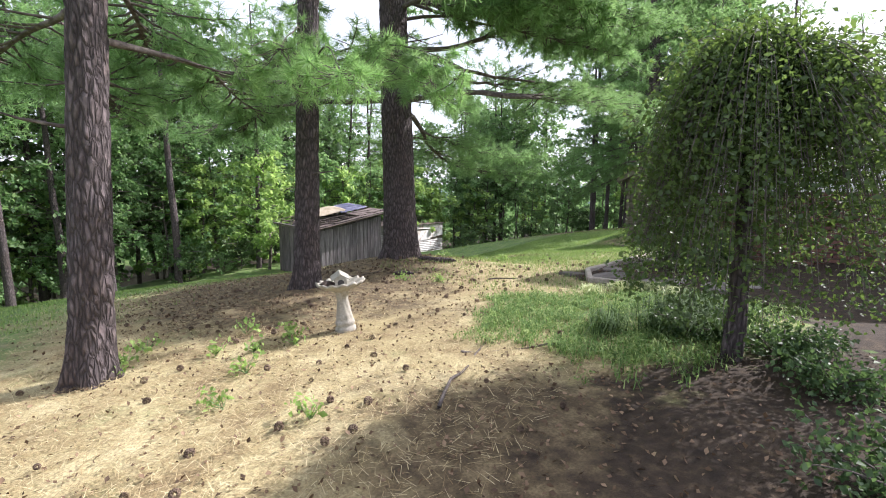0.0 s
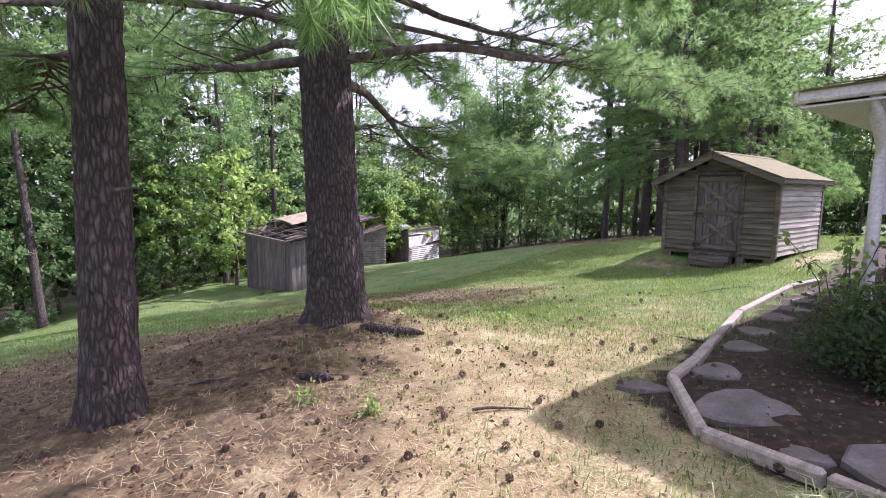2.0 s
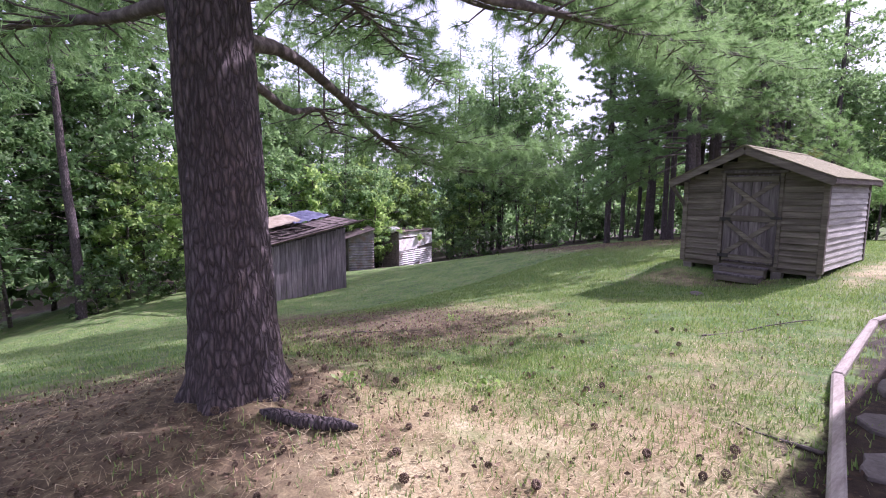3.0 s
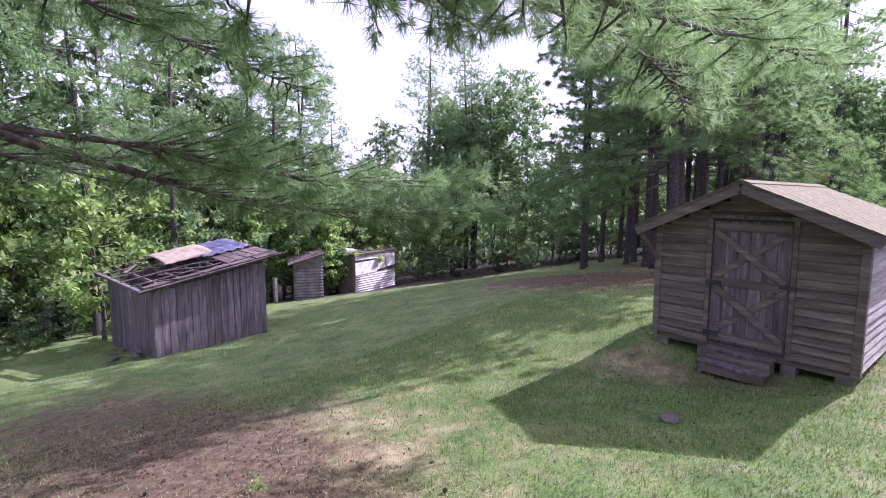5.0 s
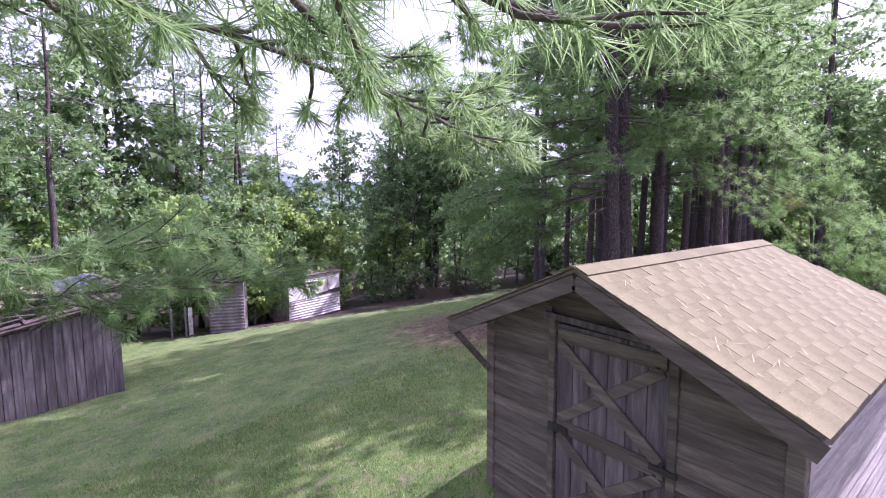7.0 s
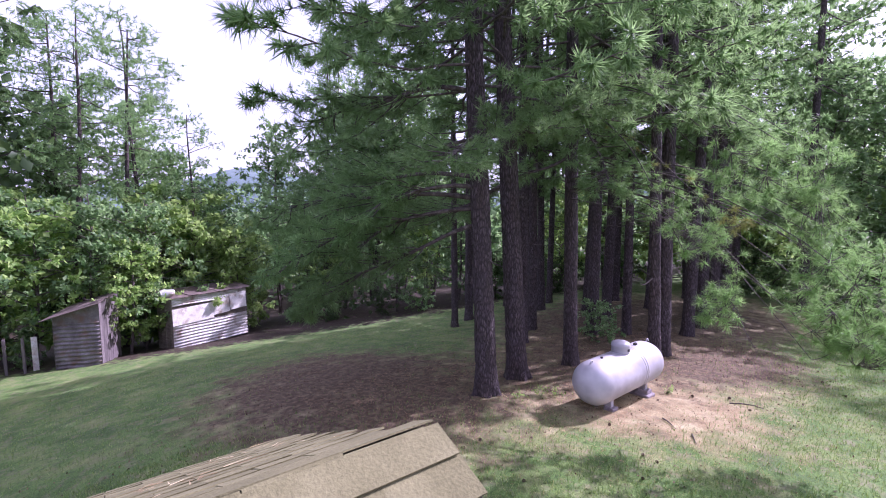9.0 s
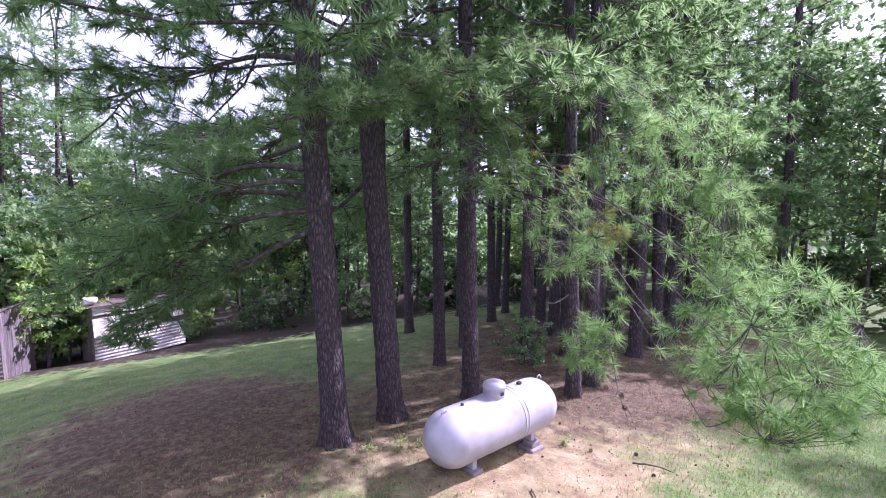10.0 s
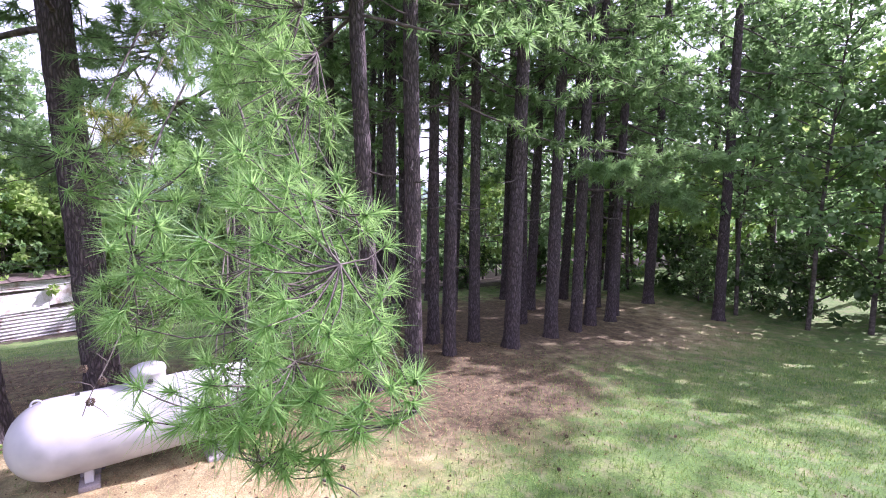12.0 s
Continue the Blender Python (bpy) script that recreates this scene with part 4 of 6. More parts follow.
def woods():
    """The edge of the woods round the yard, several trees deep."""
    rng = np.random.default_rng(5)
    # Kinds 2 and 6 carry the wood's inner shade in their leaf colour.
    kinds = [broadleaf(9.5, 3.0, 3700, 0.235, M_LEAF, rng, "broad-leaved tree in full green leaf at the wood's edge"),
             broadleaf(7.0, 2.6, 3000, 0.25, M_LEAF_BRIGHT, rng, "young tree with bright yellow-green leaves"),
             broadleaf(14.0, 3.4, 2000, 0.44, M_LEAF_DARK, rng, "tall tree with leaves darkened for shade"),
             broadleaf(3.4, 2.1, 1800, 0.2, M_LEAF, rng, "leafy shrub of the undergrowth", "shrub", "undergrowth", 0.03, 0.04, "shrub"),
             broadleaf(15.0, 3.0, 3600, 0.27, M_LEAF, rng, "tall slim tree with an airy crown", low=0.3),
             tall_pine(19.0, rng, "tall pine rising above the woods"),
             broadleaf(3.0, 2.2, 1500, 0.23, M_LEAF_DARK, rng, "shrub with leaves darkened for shade", "shrub", "undergrowth", 0.03, 0.04, "shrub"),
             tall_pine(17.0, rng, "tall pine with a broad broken crown")]
    TALL = (9.5, 7.0, 14.0, 3.4, 15.0, 19.0, 3.0, 17.0)
    used = [False] * len(kinds)

    def put(k, x, y, s=1.0):
        # a clearing lets the sun in on the white shed
        if 24 < y < 52 and abs(x + 32.8 - 0.17 * (y - 23)) < 2.8 and TALL[k] * s > 0.8 * (y - 24.5) + 1.0:
            return
        m = pose(x, y, gz(x, y) - 0.05, rng.uniform(-3, 3), rng.uniform(-3, 3), rng.uniform(0, 360)) @ Matrix.Scale(s, 4)
        if used[k]:
            copy_thing(kinds[k], m)
        else:
            used[k], kinds[k].matrix_basis = True, m

    # corner points of the wood's edge, and how tall the trees stand from there on
    line = [(-20, -16, 1.1), (-25.5, -7, 1.15), (-28.5, 0, 1.2), (-30, 6.5, 1.25), (-33.5, 13, 1.3), (-36.5, 18.5, 1.3), (-37, 22.5, 0.9), (-36.5, 27, 0.8), (-33, 30.5, 0.8), (-28.5, 32, 0.95), (-27, 39, 1.0), (-21.5, 44.5, 1.0), (-15, 46.6, 1.0), (-8, 47.5, 1.0), (0, 47, 0.9), (9, 46, 0.8)]
    for (x0, y0, tall), (x1, y1, _) in zip(line, line[1:]):
        d = np.array([x1 - x0, y1 - y0], float)
        L = np.linalg.norm(d)
        d /= L
        out = np.array([-d[1], d[0]])
        dark = x0 > -23 and y0 > 30
        steps, thin = max(2, int(L / 2.1)), x0 > -17
        for i in range(steps):
            p = np.array([x0, y0]) + d * L * (i + rng.uniform(0, 0.8)) / steps
            put(6 if rng.uniform() < 0.3 else 3, *(p + out * rng.uniform(-0.8, 1.0)), rng.uniform(0.4, 1.05))
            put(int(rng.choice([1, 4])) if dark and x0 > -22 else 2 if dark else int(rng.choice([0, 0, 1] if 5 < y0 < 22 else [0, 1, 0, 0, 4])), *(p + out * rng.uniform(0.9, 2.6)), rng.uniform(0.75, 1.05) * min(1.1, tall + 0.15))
            if (not thin and (y0 < 14 or x0 > -23)) or i % 2:
                put(int(rng.choice([1, 4] if thin else [0, 1, 4])), *(p + out * rng.uniform(3.2, 6.0) + d * rng.uniform(-1, 1)), rng.uniform(0.8, 1.1) * tall)
            if x0 < -32 and y0 > 15:
                put(4, *(p + out * rng.uniform(6.5, 9.5) + d * rng.uniform(-1, 1)), rng.uniform(0.85, 1.15) * tall * 0.9)
            elif not thin and (i % 2 or -16 > x0 > -30):
                put(2 if y0 < 14 else 4, *(p + out * rng.uniform(6.5, 9.5) + d * rng.uniform(-1, 1)), rng.uniform(0.85, 1.15) * tall)
            if tall > 0.9 and i % 2 == 0:
                put(int(rng.choice([5, 7])), *(p + out * rng.uniform(4, 10)), rng.uniform(0.9, 1.15))
    for k, x, y, s in ((5, -41.1, 32.9, 1.08), (7, -37.6, 35.2, 1.15), (4, -35.6, 34.4, 1.05), (4, -33.2, 37.6, 1.2), (4, -38.4, 30.2, 0.8), (4, -30.8, 38.8, 1.25), (5, -45.4, 35.8, 1.1), (7, -42.8, 38.6, 1.1), (4, -39.6, 36.8, 1.25), (4, -42.0, 35.4, 1.35), (4, -38.5, 33.0, 1.2), (0, -36.4, 32.4, 1.2), (4, -36.2, 38.6, 1.4), (4, -44.0, 30.4, 1.2), (4, -34.4, 35.6, 1.2), (7, -47.5, 46.5, 1.1), (5, -40.0, 21.0, 1.0), (7, -41.0, 17.5, 1.1), (5, -46.0, 31.0, 0.75), (5, -39.5, 42.0, 0.95), (7, -43.0, 14.0, 1.1), (5, -41.5, 24.5, 0.75), (5, -38.4, 17.9, 0.95), (7, -39.2, 19.9, 1.05), (4, -40.4, 17.2, 1.1), (4, -40.6, 22.6, 0.95), (1, -36.2, 25.4, 0.95), (1, -37.4, 23.4, 1.2)):
        put(k, x, y, s)
    for k, x, y in ((5, -24.5, -6.0), (7, -26.0, -3.0), (7, -27.8, 0.5), (5, -28.6, 3.4), (7, -30.0, 8.0), (5, -32.4, 11.4), (7, -22.6, -9.0), (5, -29.2, -1.5)):
        put(k, x, y, rng.uniform(0.85, 1.05))
    for k, x, y, s in ((1, -33.9, 19.9, 0.8), (0, -34.9, 20.6, 0.95), (0, -35.8, 18.4, 1.0), (1, -36.6, 21.4, 1.15)):
        put(k, x, y, s)
    put(1, -36.0, 16.2, 1.15)
    put(1, -28.6, 8.2, 1.0)
    for k in range(11):
        put(6 if k % 3 == 0 else 3, -17.5 + 1.9 * k, 46.2 + rng.uniform(-0.8, 1.2), rng.uniform(0.9, 1.3))
    put(1, -8.4, 45.6, 1.3)
    put(4, -11.3, 44.3, 0.85)
    put(4, -13.6, 44.8, 0.9)
    put(0, -9.9, 44.9, 0.95)
    put(3, -15.6, 31.0, 0.7)
    # woods farther off, too far to tell the trees apart
    C, a = [], np.linspace(math.radians(95), math.radians(215), 130)
    for t in a:
        for r0, hmax in ((50, 7.5), (62, 9.0)):
            r = r0 + rng.uniform(-4, 4)
            x, y = -6 + r * math.cos(t), 14 + r * math.sin(t)
            n = 110
            C.append(np.stack([x + rng.normal(0, 1.9, n), y + rng.normal(0, 1.9, n), gz(x, y) + hmax * rng.uniform(0.75, 1.3) * rng.uniform(0.02, 1, n) ** 0.8], -1))
    tagged(mesh_part("far_woods", tri_mesh("far_woods", *leaves(np.concatenate(C), 0.75, rng)), M_LEAF), "green woods closing the view behind the yard", "woods", kind="stuff")


woods()
# ---- the board shed with the gable roof ----
X0, X1, Y0, Y1, Z0, ZE, ZP, XC = -10.03, -7.23, 16.15, 19.4, 0.78, 2.70, 3.42, -8.63
LAP = 0.137


def roof_at(x):
    return ZP - (ZP - ZE) * abs(x - XC) / 1.62 - 0.06


def clapboards(parent, a, b, z0, z1, out, material, rng, slope=False):
    """Lapped boards from a to b (x, y), each hung with its lower edge proud."""
    z = z0
    while z < z1 - 0.02:
        p, q = Vector((*a, 0)), Vector((*b, 0))
        if slope:
            half = max(0.0, (ZP - 0.05 - z - LAP * 0.95) * 1.62 / (ZP - ZE))
            p.x, q.x = max(p.x, XC - half), min(q.x, XC + half)
            if q.x - p.x < 0.12:
                break
        d = (q - p).normalized()
        o = Vector((*out, 0))
        tilt = rng.uniform(-0.006, 0.006)
        bm = bmesh.new()
        L = (q - p).length
        box(bm, 0.004, L - 0.004, -0.009, 0.009, 0, min(LAP + 0.03, z1 - z + 0.03), 0.004)
        m = Matrix((d, o, Vector((0, 0, 1)))).transposed().to_4x4() @ pose(0, 0.036 + rng.uniform(-0.004, 0.006), 0, 11.5) @ pose(0, 0, 0, 0, math.degrees(tilt) * 0.35)
        m = Matrix.Translation((p.x, p.y, z)) @ m
        bmesh.ops.transform(bm, matrix=m, verts=bm.verts)
        part("clapboard", bm, material, parent)
        z += LAP


def shed():
    rng = np.random.default_rng(8)
    s = thing("garden_shed", 0, 0, 0, "weathered brown board shed with a shingled gable roof", "shed")
    bm = bmesh.new()
    box(bm, X0 + 0.03, X1 - 0.03, Y0 + 0.03, Y1 - 0.03, Z0, ZE - 0.02)
    core = part("wall", bm, M_WOOD_BROWN, s)
    for y, t1 in ((Y0 + 0.03, 0.03), (Y1 - 0.03, -0.03)):
        bm = bmesh.new()
        v = [bm.verts.new((x, y + t, z)) for t in (0, t1) for x, z in ((X0 + 0.03, ZE - 0.12), (X1 - 0.03, ZE - 0.12), (XC, ZP - 0.1))]
        for q in ((0, 1, 2), (5, 4, 3), (0, 3, 4, 1), (1, 4, 5, 2), (2, 5, 3, 0)):
            bm.faces.new([v[i] for i in q])
        part("gable", bm, M_WOOD_BROWN, s)
    dl, dr = -9.13, -8.05
    clapboards(s, (X0 + 0.05, Y0), (dl - 0.07, Y0), Z0, Z0 + LAP * 16, (0, -1), M_WOOD_BROWN, rng, True)
    clapboards(s, (dr + 0.07, Y0), (X1 - 0.05, Y0), Z0, Z0 + LAP * 16, (0, -1), M_WOOD_BROWN, rng, True)
    clapboards(s, (X0 + 0.05, Y0), (X1 - 0.05, Y0), Z0 + LAP * 16, ZP, (0, -1), M_WOOD_BROWN, rng, True)
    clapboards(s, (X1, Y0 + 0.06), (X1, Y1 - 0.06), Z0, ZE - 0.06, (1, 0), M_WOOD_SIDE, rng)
    clapboards(s, (X0, Y0 + 0.06), (X0, Y1 - 0.06), Z0, ZE - 0.06, (-1, 0), M_WOOD_BROWN, rng)
    clapboards(s, (X0 + 0.06, Y1), (X1 - 0.06, Y1), Z0, ZE - 0.1, (0, 1), M_WOOD_BROWN, rng)
    for x, y in ((X0, Y0), (X1, Y0), (X0, Y1), (X1, Y1)):
        plank("corner_post", (x, y, Z0 - 0.05), (x, y, roof_at(x) - 0.02), 0.11, 0.11, M_WOOD_BROWN, s, (1, 0, 0), 0.008)
    # door: boards, rails, crossed braces, posts
    door = thing("door", 0, 0, 0, "", "")
    for key in list(door.keys()):
        del door[key]
    attach(door, s)
    n = 6
    for k in range(n):
        w = (dr - dl) / n
        plank("door_board", (dl + w * (k + 0.5), Y0 - 0.012, Z0 + 0.03 + rng.uniform(0, 0.015)), (dl + w * (k + 0.5), Y0 - 0.012, 2.82), w - 0.006, 0.022, M_WOOD_GREY, door, (0, 1, 0), 0.003)
    for z in (0.92, 1.83, 2.72):
        plank("door_rail", (dl + 0.02, Y0 - 0.036, z), (dr - 0.02, Y0 - 0.036, z), 0.022, 0.13, M_WOOD_BROWN, door, (0, 0, 1), 0.004)
    for z0, z1 in ((0.99, 1.76), (1.90, 2.65)):
        plank("brace", (dl + 0.05, Y0 - 0.036, z0), (dr - 0.05, Y0 - 0.036, z1), 0.022, 0.10, M_WOOD_BROWN, door, (0, 0, 1), 0.004)
        plank("brace", (dl + 0.05, Y0 - 0.056, z1), (dr - 0.05, Y0 - 0.056, z0), 0.022, 0.10, M_WOOD_BROWN, door, (0, 0, 1), 0.004)
    for z in (0.95, 1.80):
        plank("hinge", (dl - 0.07, Y0 - 0.06, z), (dl + 0.16, Y0 - 0.06, z), 0.012, 0.09, M_DARK, door, (0, 0, 1), 0.003)
    plank("latch", (dr - 0.12, Y0 - 0.07, 1.86), (dr + 0.1, Y0 - 0.07, 1.86), 0.02, 0.05, M_DARK, door, (0, 0, 1), 0.003)
    plank("door_post", (dl - 0.045, Y0 - 0.03, Z0 - 0.03), (dl - 0.045, Y0 - 0.03, 2.9), 0.07, 0.06, M_WOOD_BROWN, s, (0, 1, 0), 0.005)
    plank("door_post", (dr + 0.045, Y0 - 0.03, Z0 - 0.03), (dr + 0.045, Y0 - 0.03, 2.9), 0.07, 0.06, M_WOOD_BROWN, s, (0, 1, 0), 0.005)
    plank("lintel", (dl - 0.1, Y0 - 0.08, 2.90), (dr + 0.16, Y0 - 0.08, 2.87), 0.05, 0.06, M_WOOD_GREY, s, (0, 0, 1), 0.005)
    # roof: decks, rake boards, fascias, purlin ends, brace
    F0, F1 = 15.68, 19.62
    for side in (-1, 1):
        e = XC + side * 1.62
        up = Vector((side * (ZP - ZE), 0, 1.62)).normalized()
        deck = plank("roof_deck", (XC + side * 0.81, F0, (ZP + ZE) / 2), (XC + side * 0.81, F1, (ZP + ZE) / 2), Vector((1.62, ZP - ZE)).length, 0.028, M_WOOD_BROWN, s, up, 0.0)
        for y in (F0 + 0.012, F1 - 0.012):
            plank("rake_board", (XC, y, ZP - 0.095), (e, y, ZE - 0.095), 0.03, 0.13, M_WOOD_BROWN, s, up, 0.004)
        plank("eave_board", (e - side * 0.02, F0 + 0.04, ZE - 0.06), (e - side * 0.02, F1 - 0.04, ZE - 0.06), 0.02, 0.09, M_WOOD_BROWN, s, (0, 0, 1), 0.004)
        plank("purlin_end", (XC + side * 1.36, F0 + 0.02, ZE + 0.03), (XC + side * 1.36, Y0 - 0.02, ZE + 0.03), 0.08, 0.11, M_WOOD_GREY, s, (0, 0, 1), 0.005)
        shingles(deck, side, up, F0, F1, rng)
    for side in (-1, 1):
        up = Vector((side * (ZP - ZE), 0, 1.62)).normalized()
        run = Vector((side * 1.62, 0, ZE - ZP)).normalized()
        mid = Vector((XC, 0, ZP)) + run * 0.065 + up * 0.040
        plank("ridge_cap", (mid.x, F0 - 0.012, mid.z), (mid.x, F1 + 0.012, mid.z), 0.135, 0.006, M_SHINGLE, s, up, 0.0)
    plank("knee_brace", (X0 - 0.02, Y0 - 0.05, 2.12), (X0 - 0.16, F0 + 0.05, 2.58), 0.06, 0.07, M_WOOD_BROWN, s, (0, 0, 1), 0.005)
    # floor frame on blocks, and dark space below
    for y in (Y0 + 0.06, 17.75, Y1 - 0.06):
        plank("floor_beam", (X0, y, Z0 - 0.05), (X1, y, Z0 - 0.05), 0.1, 0.12, M_WOOD_BROWN, s, (0, 0, 1), 0.006)
    for x in (X0 + 0.12, -9.2, -8.0, X1 - 0.12):
        for y in (Y0 + 0.1, 17.75, Y1 - 0.12):
            bm = bmesh.new()
            g = gz(x, y)
            box(bm, x - 0.1, x + 0.1, y - 0.1, y + 0.1, g - 0.08, Z0 - 0.11, 0.008)
            part("foundation_block", bm, M_STONE, s)
    return s


def shingles(deck, side, up, y0, y1, rng):
    """Tabs in courses, each lying on the one below."""
    run = Vector((side * 1.62, 0, ZE - ZP)).normalized()
    length = Vector((1.62, ZP - ZE)).length
    shapes = []
    for k in range(4):
        bm = bmesh.new()
        box(bm, -0.02, 0.142, -0.148, 0.148, 0, 0.007, 0.0)
        for v in bm.verts:
            v.co.x += rng.uniform(-0.006, 0.006)
            v.co.y += rng.uniform(-0.004, 0.004)
            v.co.z += rng.uniform(0, 0.004) if v.co.x > 0.1 else 0
        bmesh.ops.recalc_face_normals(bm, faces=bm.faces)
        me = bpy.data.meshes.new("shingle")
        bm.to_mesh(me)
        bm.free()
        me.materials.append(M_SHINGLE)
        shapes.append(me)
    ax = Matrix((run, Vector((0, 1, 0)), up)).transposed().to_4x4()
    course = 0
    while course * 0.137 < length - 0.05:
        tabs = [y0 + 0.132 + 0.302 * k for k in range(13)]
        if course % 2:
            tabs = [y0 + 0.132, y1 - 0.132] + [c + 0.151 for c in tabs]
        for c in tabs:
            if c > y1 - 0.13:
                continue
            ob = attach(new("shingle", shapes[int(rng.integers(0, 4))]), deck)
            p = Vector((XC, 0, ZP)) + run * (course * 0.137) + up * 0.021
            ob.matrix_basis = Matrix.Translation((p.x, c, p.z)) @ ax @ pose(0, 0, rng.uniform(0, 0.002), 0, 2.2 + rng.uniform(-0.3, 0.4), rng.uniform(-0.5, 0.5))
        course += 1


shed()


def steps():
    s = thing("wooden_steps", -8.6, 15.8, 0, "two weathered wooden steps below the shed door", "steps")
    s.matrix_basis = pose(0, 0, 0)
    for y, z in ((16.0, 0.735), (15.74, 0.575)):
        plank("tread", (-9.08, y - 0.02, z), (-8.13, y + 0.02, z - 0.01), 0.25, 0.045, M_WOOD_GREY, s, (0, 0, 1), 0.008)
        g = gz(-8.6, y)
        for x in (-9.02, -8.18):
            plank("riser", (x, y, g - 0.05), (x, y, z - 0.025), 0.22, 0.05, M_WOOD_BROWN, s, (1, 0, 0), 0.004)
        plank("riser", (-9.05, y - 0.1, z - 0.09), (-8.15, y - 0.1, z - 0.09), 0.03, 0.12, M_WOOD_BROWN, s, (0, 0, 1), 0.004)


steps()


# ---- the grey board shed with the broken roof ----
def board_wall(parent, a, b, top_a, top_b, material, rng, wide=0.2, name="wall_board"):
    a, b = np.array(a, float), np.array(b, float)
    L = np.linalg.norm(b - a)
    n = int(L / wide)
    d = (b - a) / L
    for k in range(n):
        u = (k + 0.5) / n
        p = a + (b - a) * u
        g = gz(*p) - 0.12 + rng.uniform(0, 0.08)
        t = top_a + (top_b - top_a) * u - rng.uniform(0, 0.03)
        o = np.array([d[1], -d[0]]) * rng.uniform(-0.008, 0.008)
        plank(name, (p[0] + o[0], p[1] + o[1], g), (p[0] + o[0] + d[0] * rng.uniform(-0.015, 0.015), p[1] + o[1], t), L / n - rng.uniform(0.004, 0.022), 0.024, material, parent, (d[1], -d[0], 0), 0.003)


def old_shed():
    rng = np.random.default_rng(31)
    s = thing("board_shed", 0, 0, 0, "grey weathered board shed with a broken sagging roof", "shed")
    c, r, l, k = (-23.6, 9.5), (-23.75, 13.2), (-27.2, 8.45), (-27.4, 12.2)
    board_wall(s, c, r, 0.12, 0.86, M_WOOD_GREY, rng, 0.23)
    board_wall(s, l, c, 0.30, 0.12, M_WOOD_GREY, rng, 0.24)
    board_wall(s, k, l, 0.95, 0.30, M_WOOD_GREY, rng, 0.3)
    board_wall(s, r, k, 0.86, 0.95, M_WOOD_GREY, rng, 0.3)

    def at(u, v, dz=0.0):
        """u along the front from the low corner, v towards the back."""
        x, y = -23.3 - 4.3 * v - 0.12 * u, 9.2 - 1.15 * v + 4.6 * u
        return (x, y, 0.18 + 0.92 * u + 0.25 * v + dz)

    for i in range(8):
        plank("rafter", at(i / 7, 0), at(i / 7, 1), 0.05, 0.09, M_WOOD_BROWN, s, (0, 0, 1), 0.004)
    for j in range(6):
        plank("batten", at(0, j / 5, 0.07), at(1, j / 5, 0.07), 0.09, 0.03, M_RUST, s, (0, 0, 1), 0.004)
    for n in (6, 7, 9, 10):
        v = (n + 0.5) / 13
        u0, u1 = rng.uniform(0.3, 0.45), rng.uniform(0.8, 1.0)
        plank("under_board", at(u0, v, -0.05 - rng.uniform(0, 0.05)), at(u1, v + rng.uniform(-0.02, 0.02), -0.05 - rng.uniform(0, 0.06)), 0.22, 0.02, M_WOOD_BROWN, s, (0, 0, 1), 0.003)
    for n in range(9):
        u, v = rng.uniform(0.08, 0.6), rng.uniform(0.15, 0.8)
        plank("loose_board", at(u, v, 0.12), at(u + rng.uniform(0.05, 0.25), v + rng.uniform(-0.25, 0.25), 0.13 + rng.uniform(0, 0.08)), 0.12, 0.02, M_RUST, s, (0, 0, 1), 0.003)
    plank("fascia", at(-0.02, -0.01, 0.03), at(1.03, -0.01, 0.05), 0.20, 0.03, M_RUST, s, (-0.5, 0, 1), 0.004)
    plank("fascia", at(0, 0, 0.05), at(0, 1, 0.05), 0.14, 0.03, M_WOOD_GREY, s, (0, 0, 1), 0.004)
    for u0, u1, v0, v1 in ((0.02, 0.98, 0.0, 0.07), (0.62, 0.98, 0.10, 0.40), (0.74, 1.0, 0.46, 0.98)):
        for n in range(5):
            a, b = u0 + (u1 - u0) * n / 5, u0 + (u1 - u0) * (n + 0.93) / 5
            bm = bmesh.new()
            v = [bm.verts.new(at(p, q, 0.10 + rng.uniform(0, 0.05) + t)) for t in (0, 0.012) for p, q in ((a, v0), (b, v0), (b, v1), (a, v1))]
            for q in ((0, 1, 2, 3), (7, 6, 5, 4), (0, 4, 5, 1), (1, 5, 6, 2), (2, 6, 7, 3), (3, 7, 4, 0)):
                bm.faces.new([v[i] for i in q])
            part("roof_sheet", bm, M_RUST, s)

    def sheet(name, u0, u1, v0, v1, rise, material, label, waves):
        n, m = 16, 12
        P = []
        for i in range(n + 1):
            for j in range(m + 1):
                u, v = u0 + (u1 - u0) * i / n, v0 + (v1 - v0) * j / m
                P.append(at(u, v, 0.14 + rise * math.sin(math.pi * (0.15 + 0.7 * j / m)) + waves * math.sin(i * 1.7 + j * 0.6) + 0.5 * waves * math.sin(j * 2.3)))
        F = [(i * (m + 1) + j, (i + 1) * (m + 1) + j, (i + 1) * (m + 1) + j + 1, i * (m + 1) + j + 1) for i in range(n) for j in range(m)]
        ob = mesh_part(name, smooth(tri_mesh(name, P, F)), material, s, label)
        ob.modifiers.new("thick", "SOLIDIFY").thickness = 0.012

    sheet("roof_panel", 0.30, 0.66, 0.42, 0.92, 0.28, M_TAN, "bowed tan roof panel", 0.012)
    sheet("tarp", 0.56, 0.92, 0.38, 0.9, 0.2, M_TARP, "crumpled faded blue tarp", 0.035)
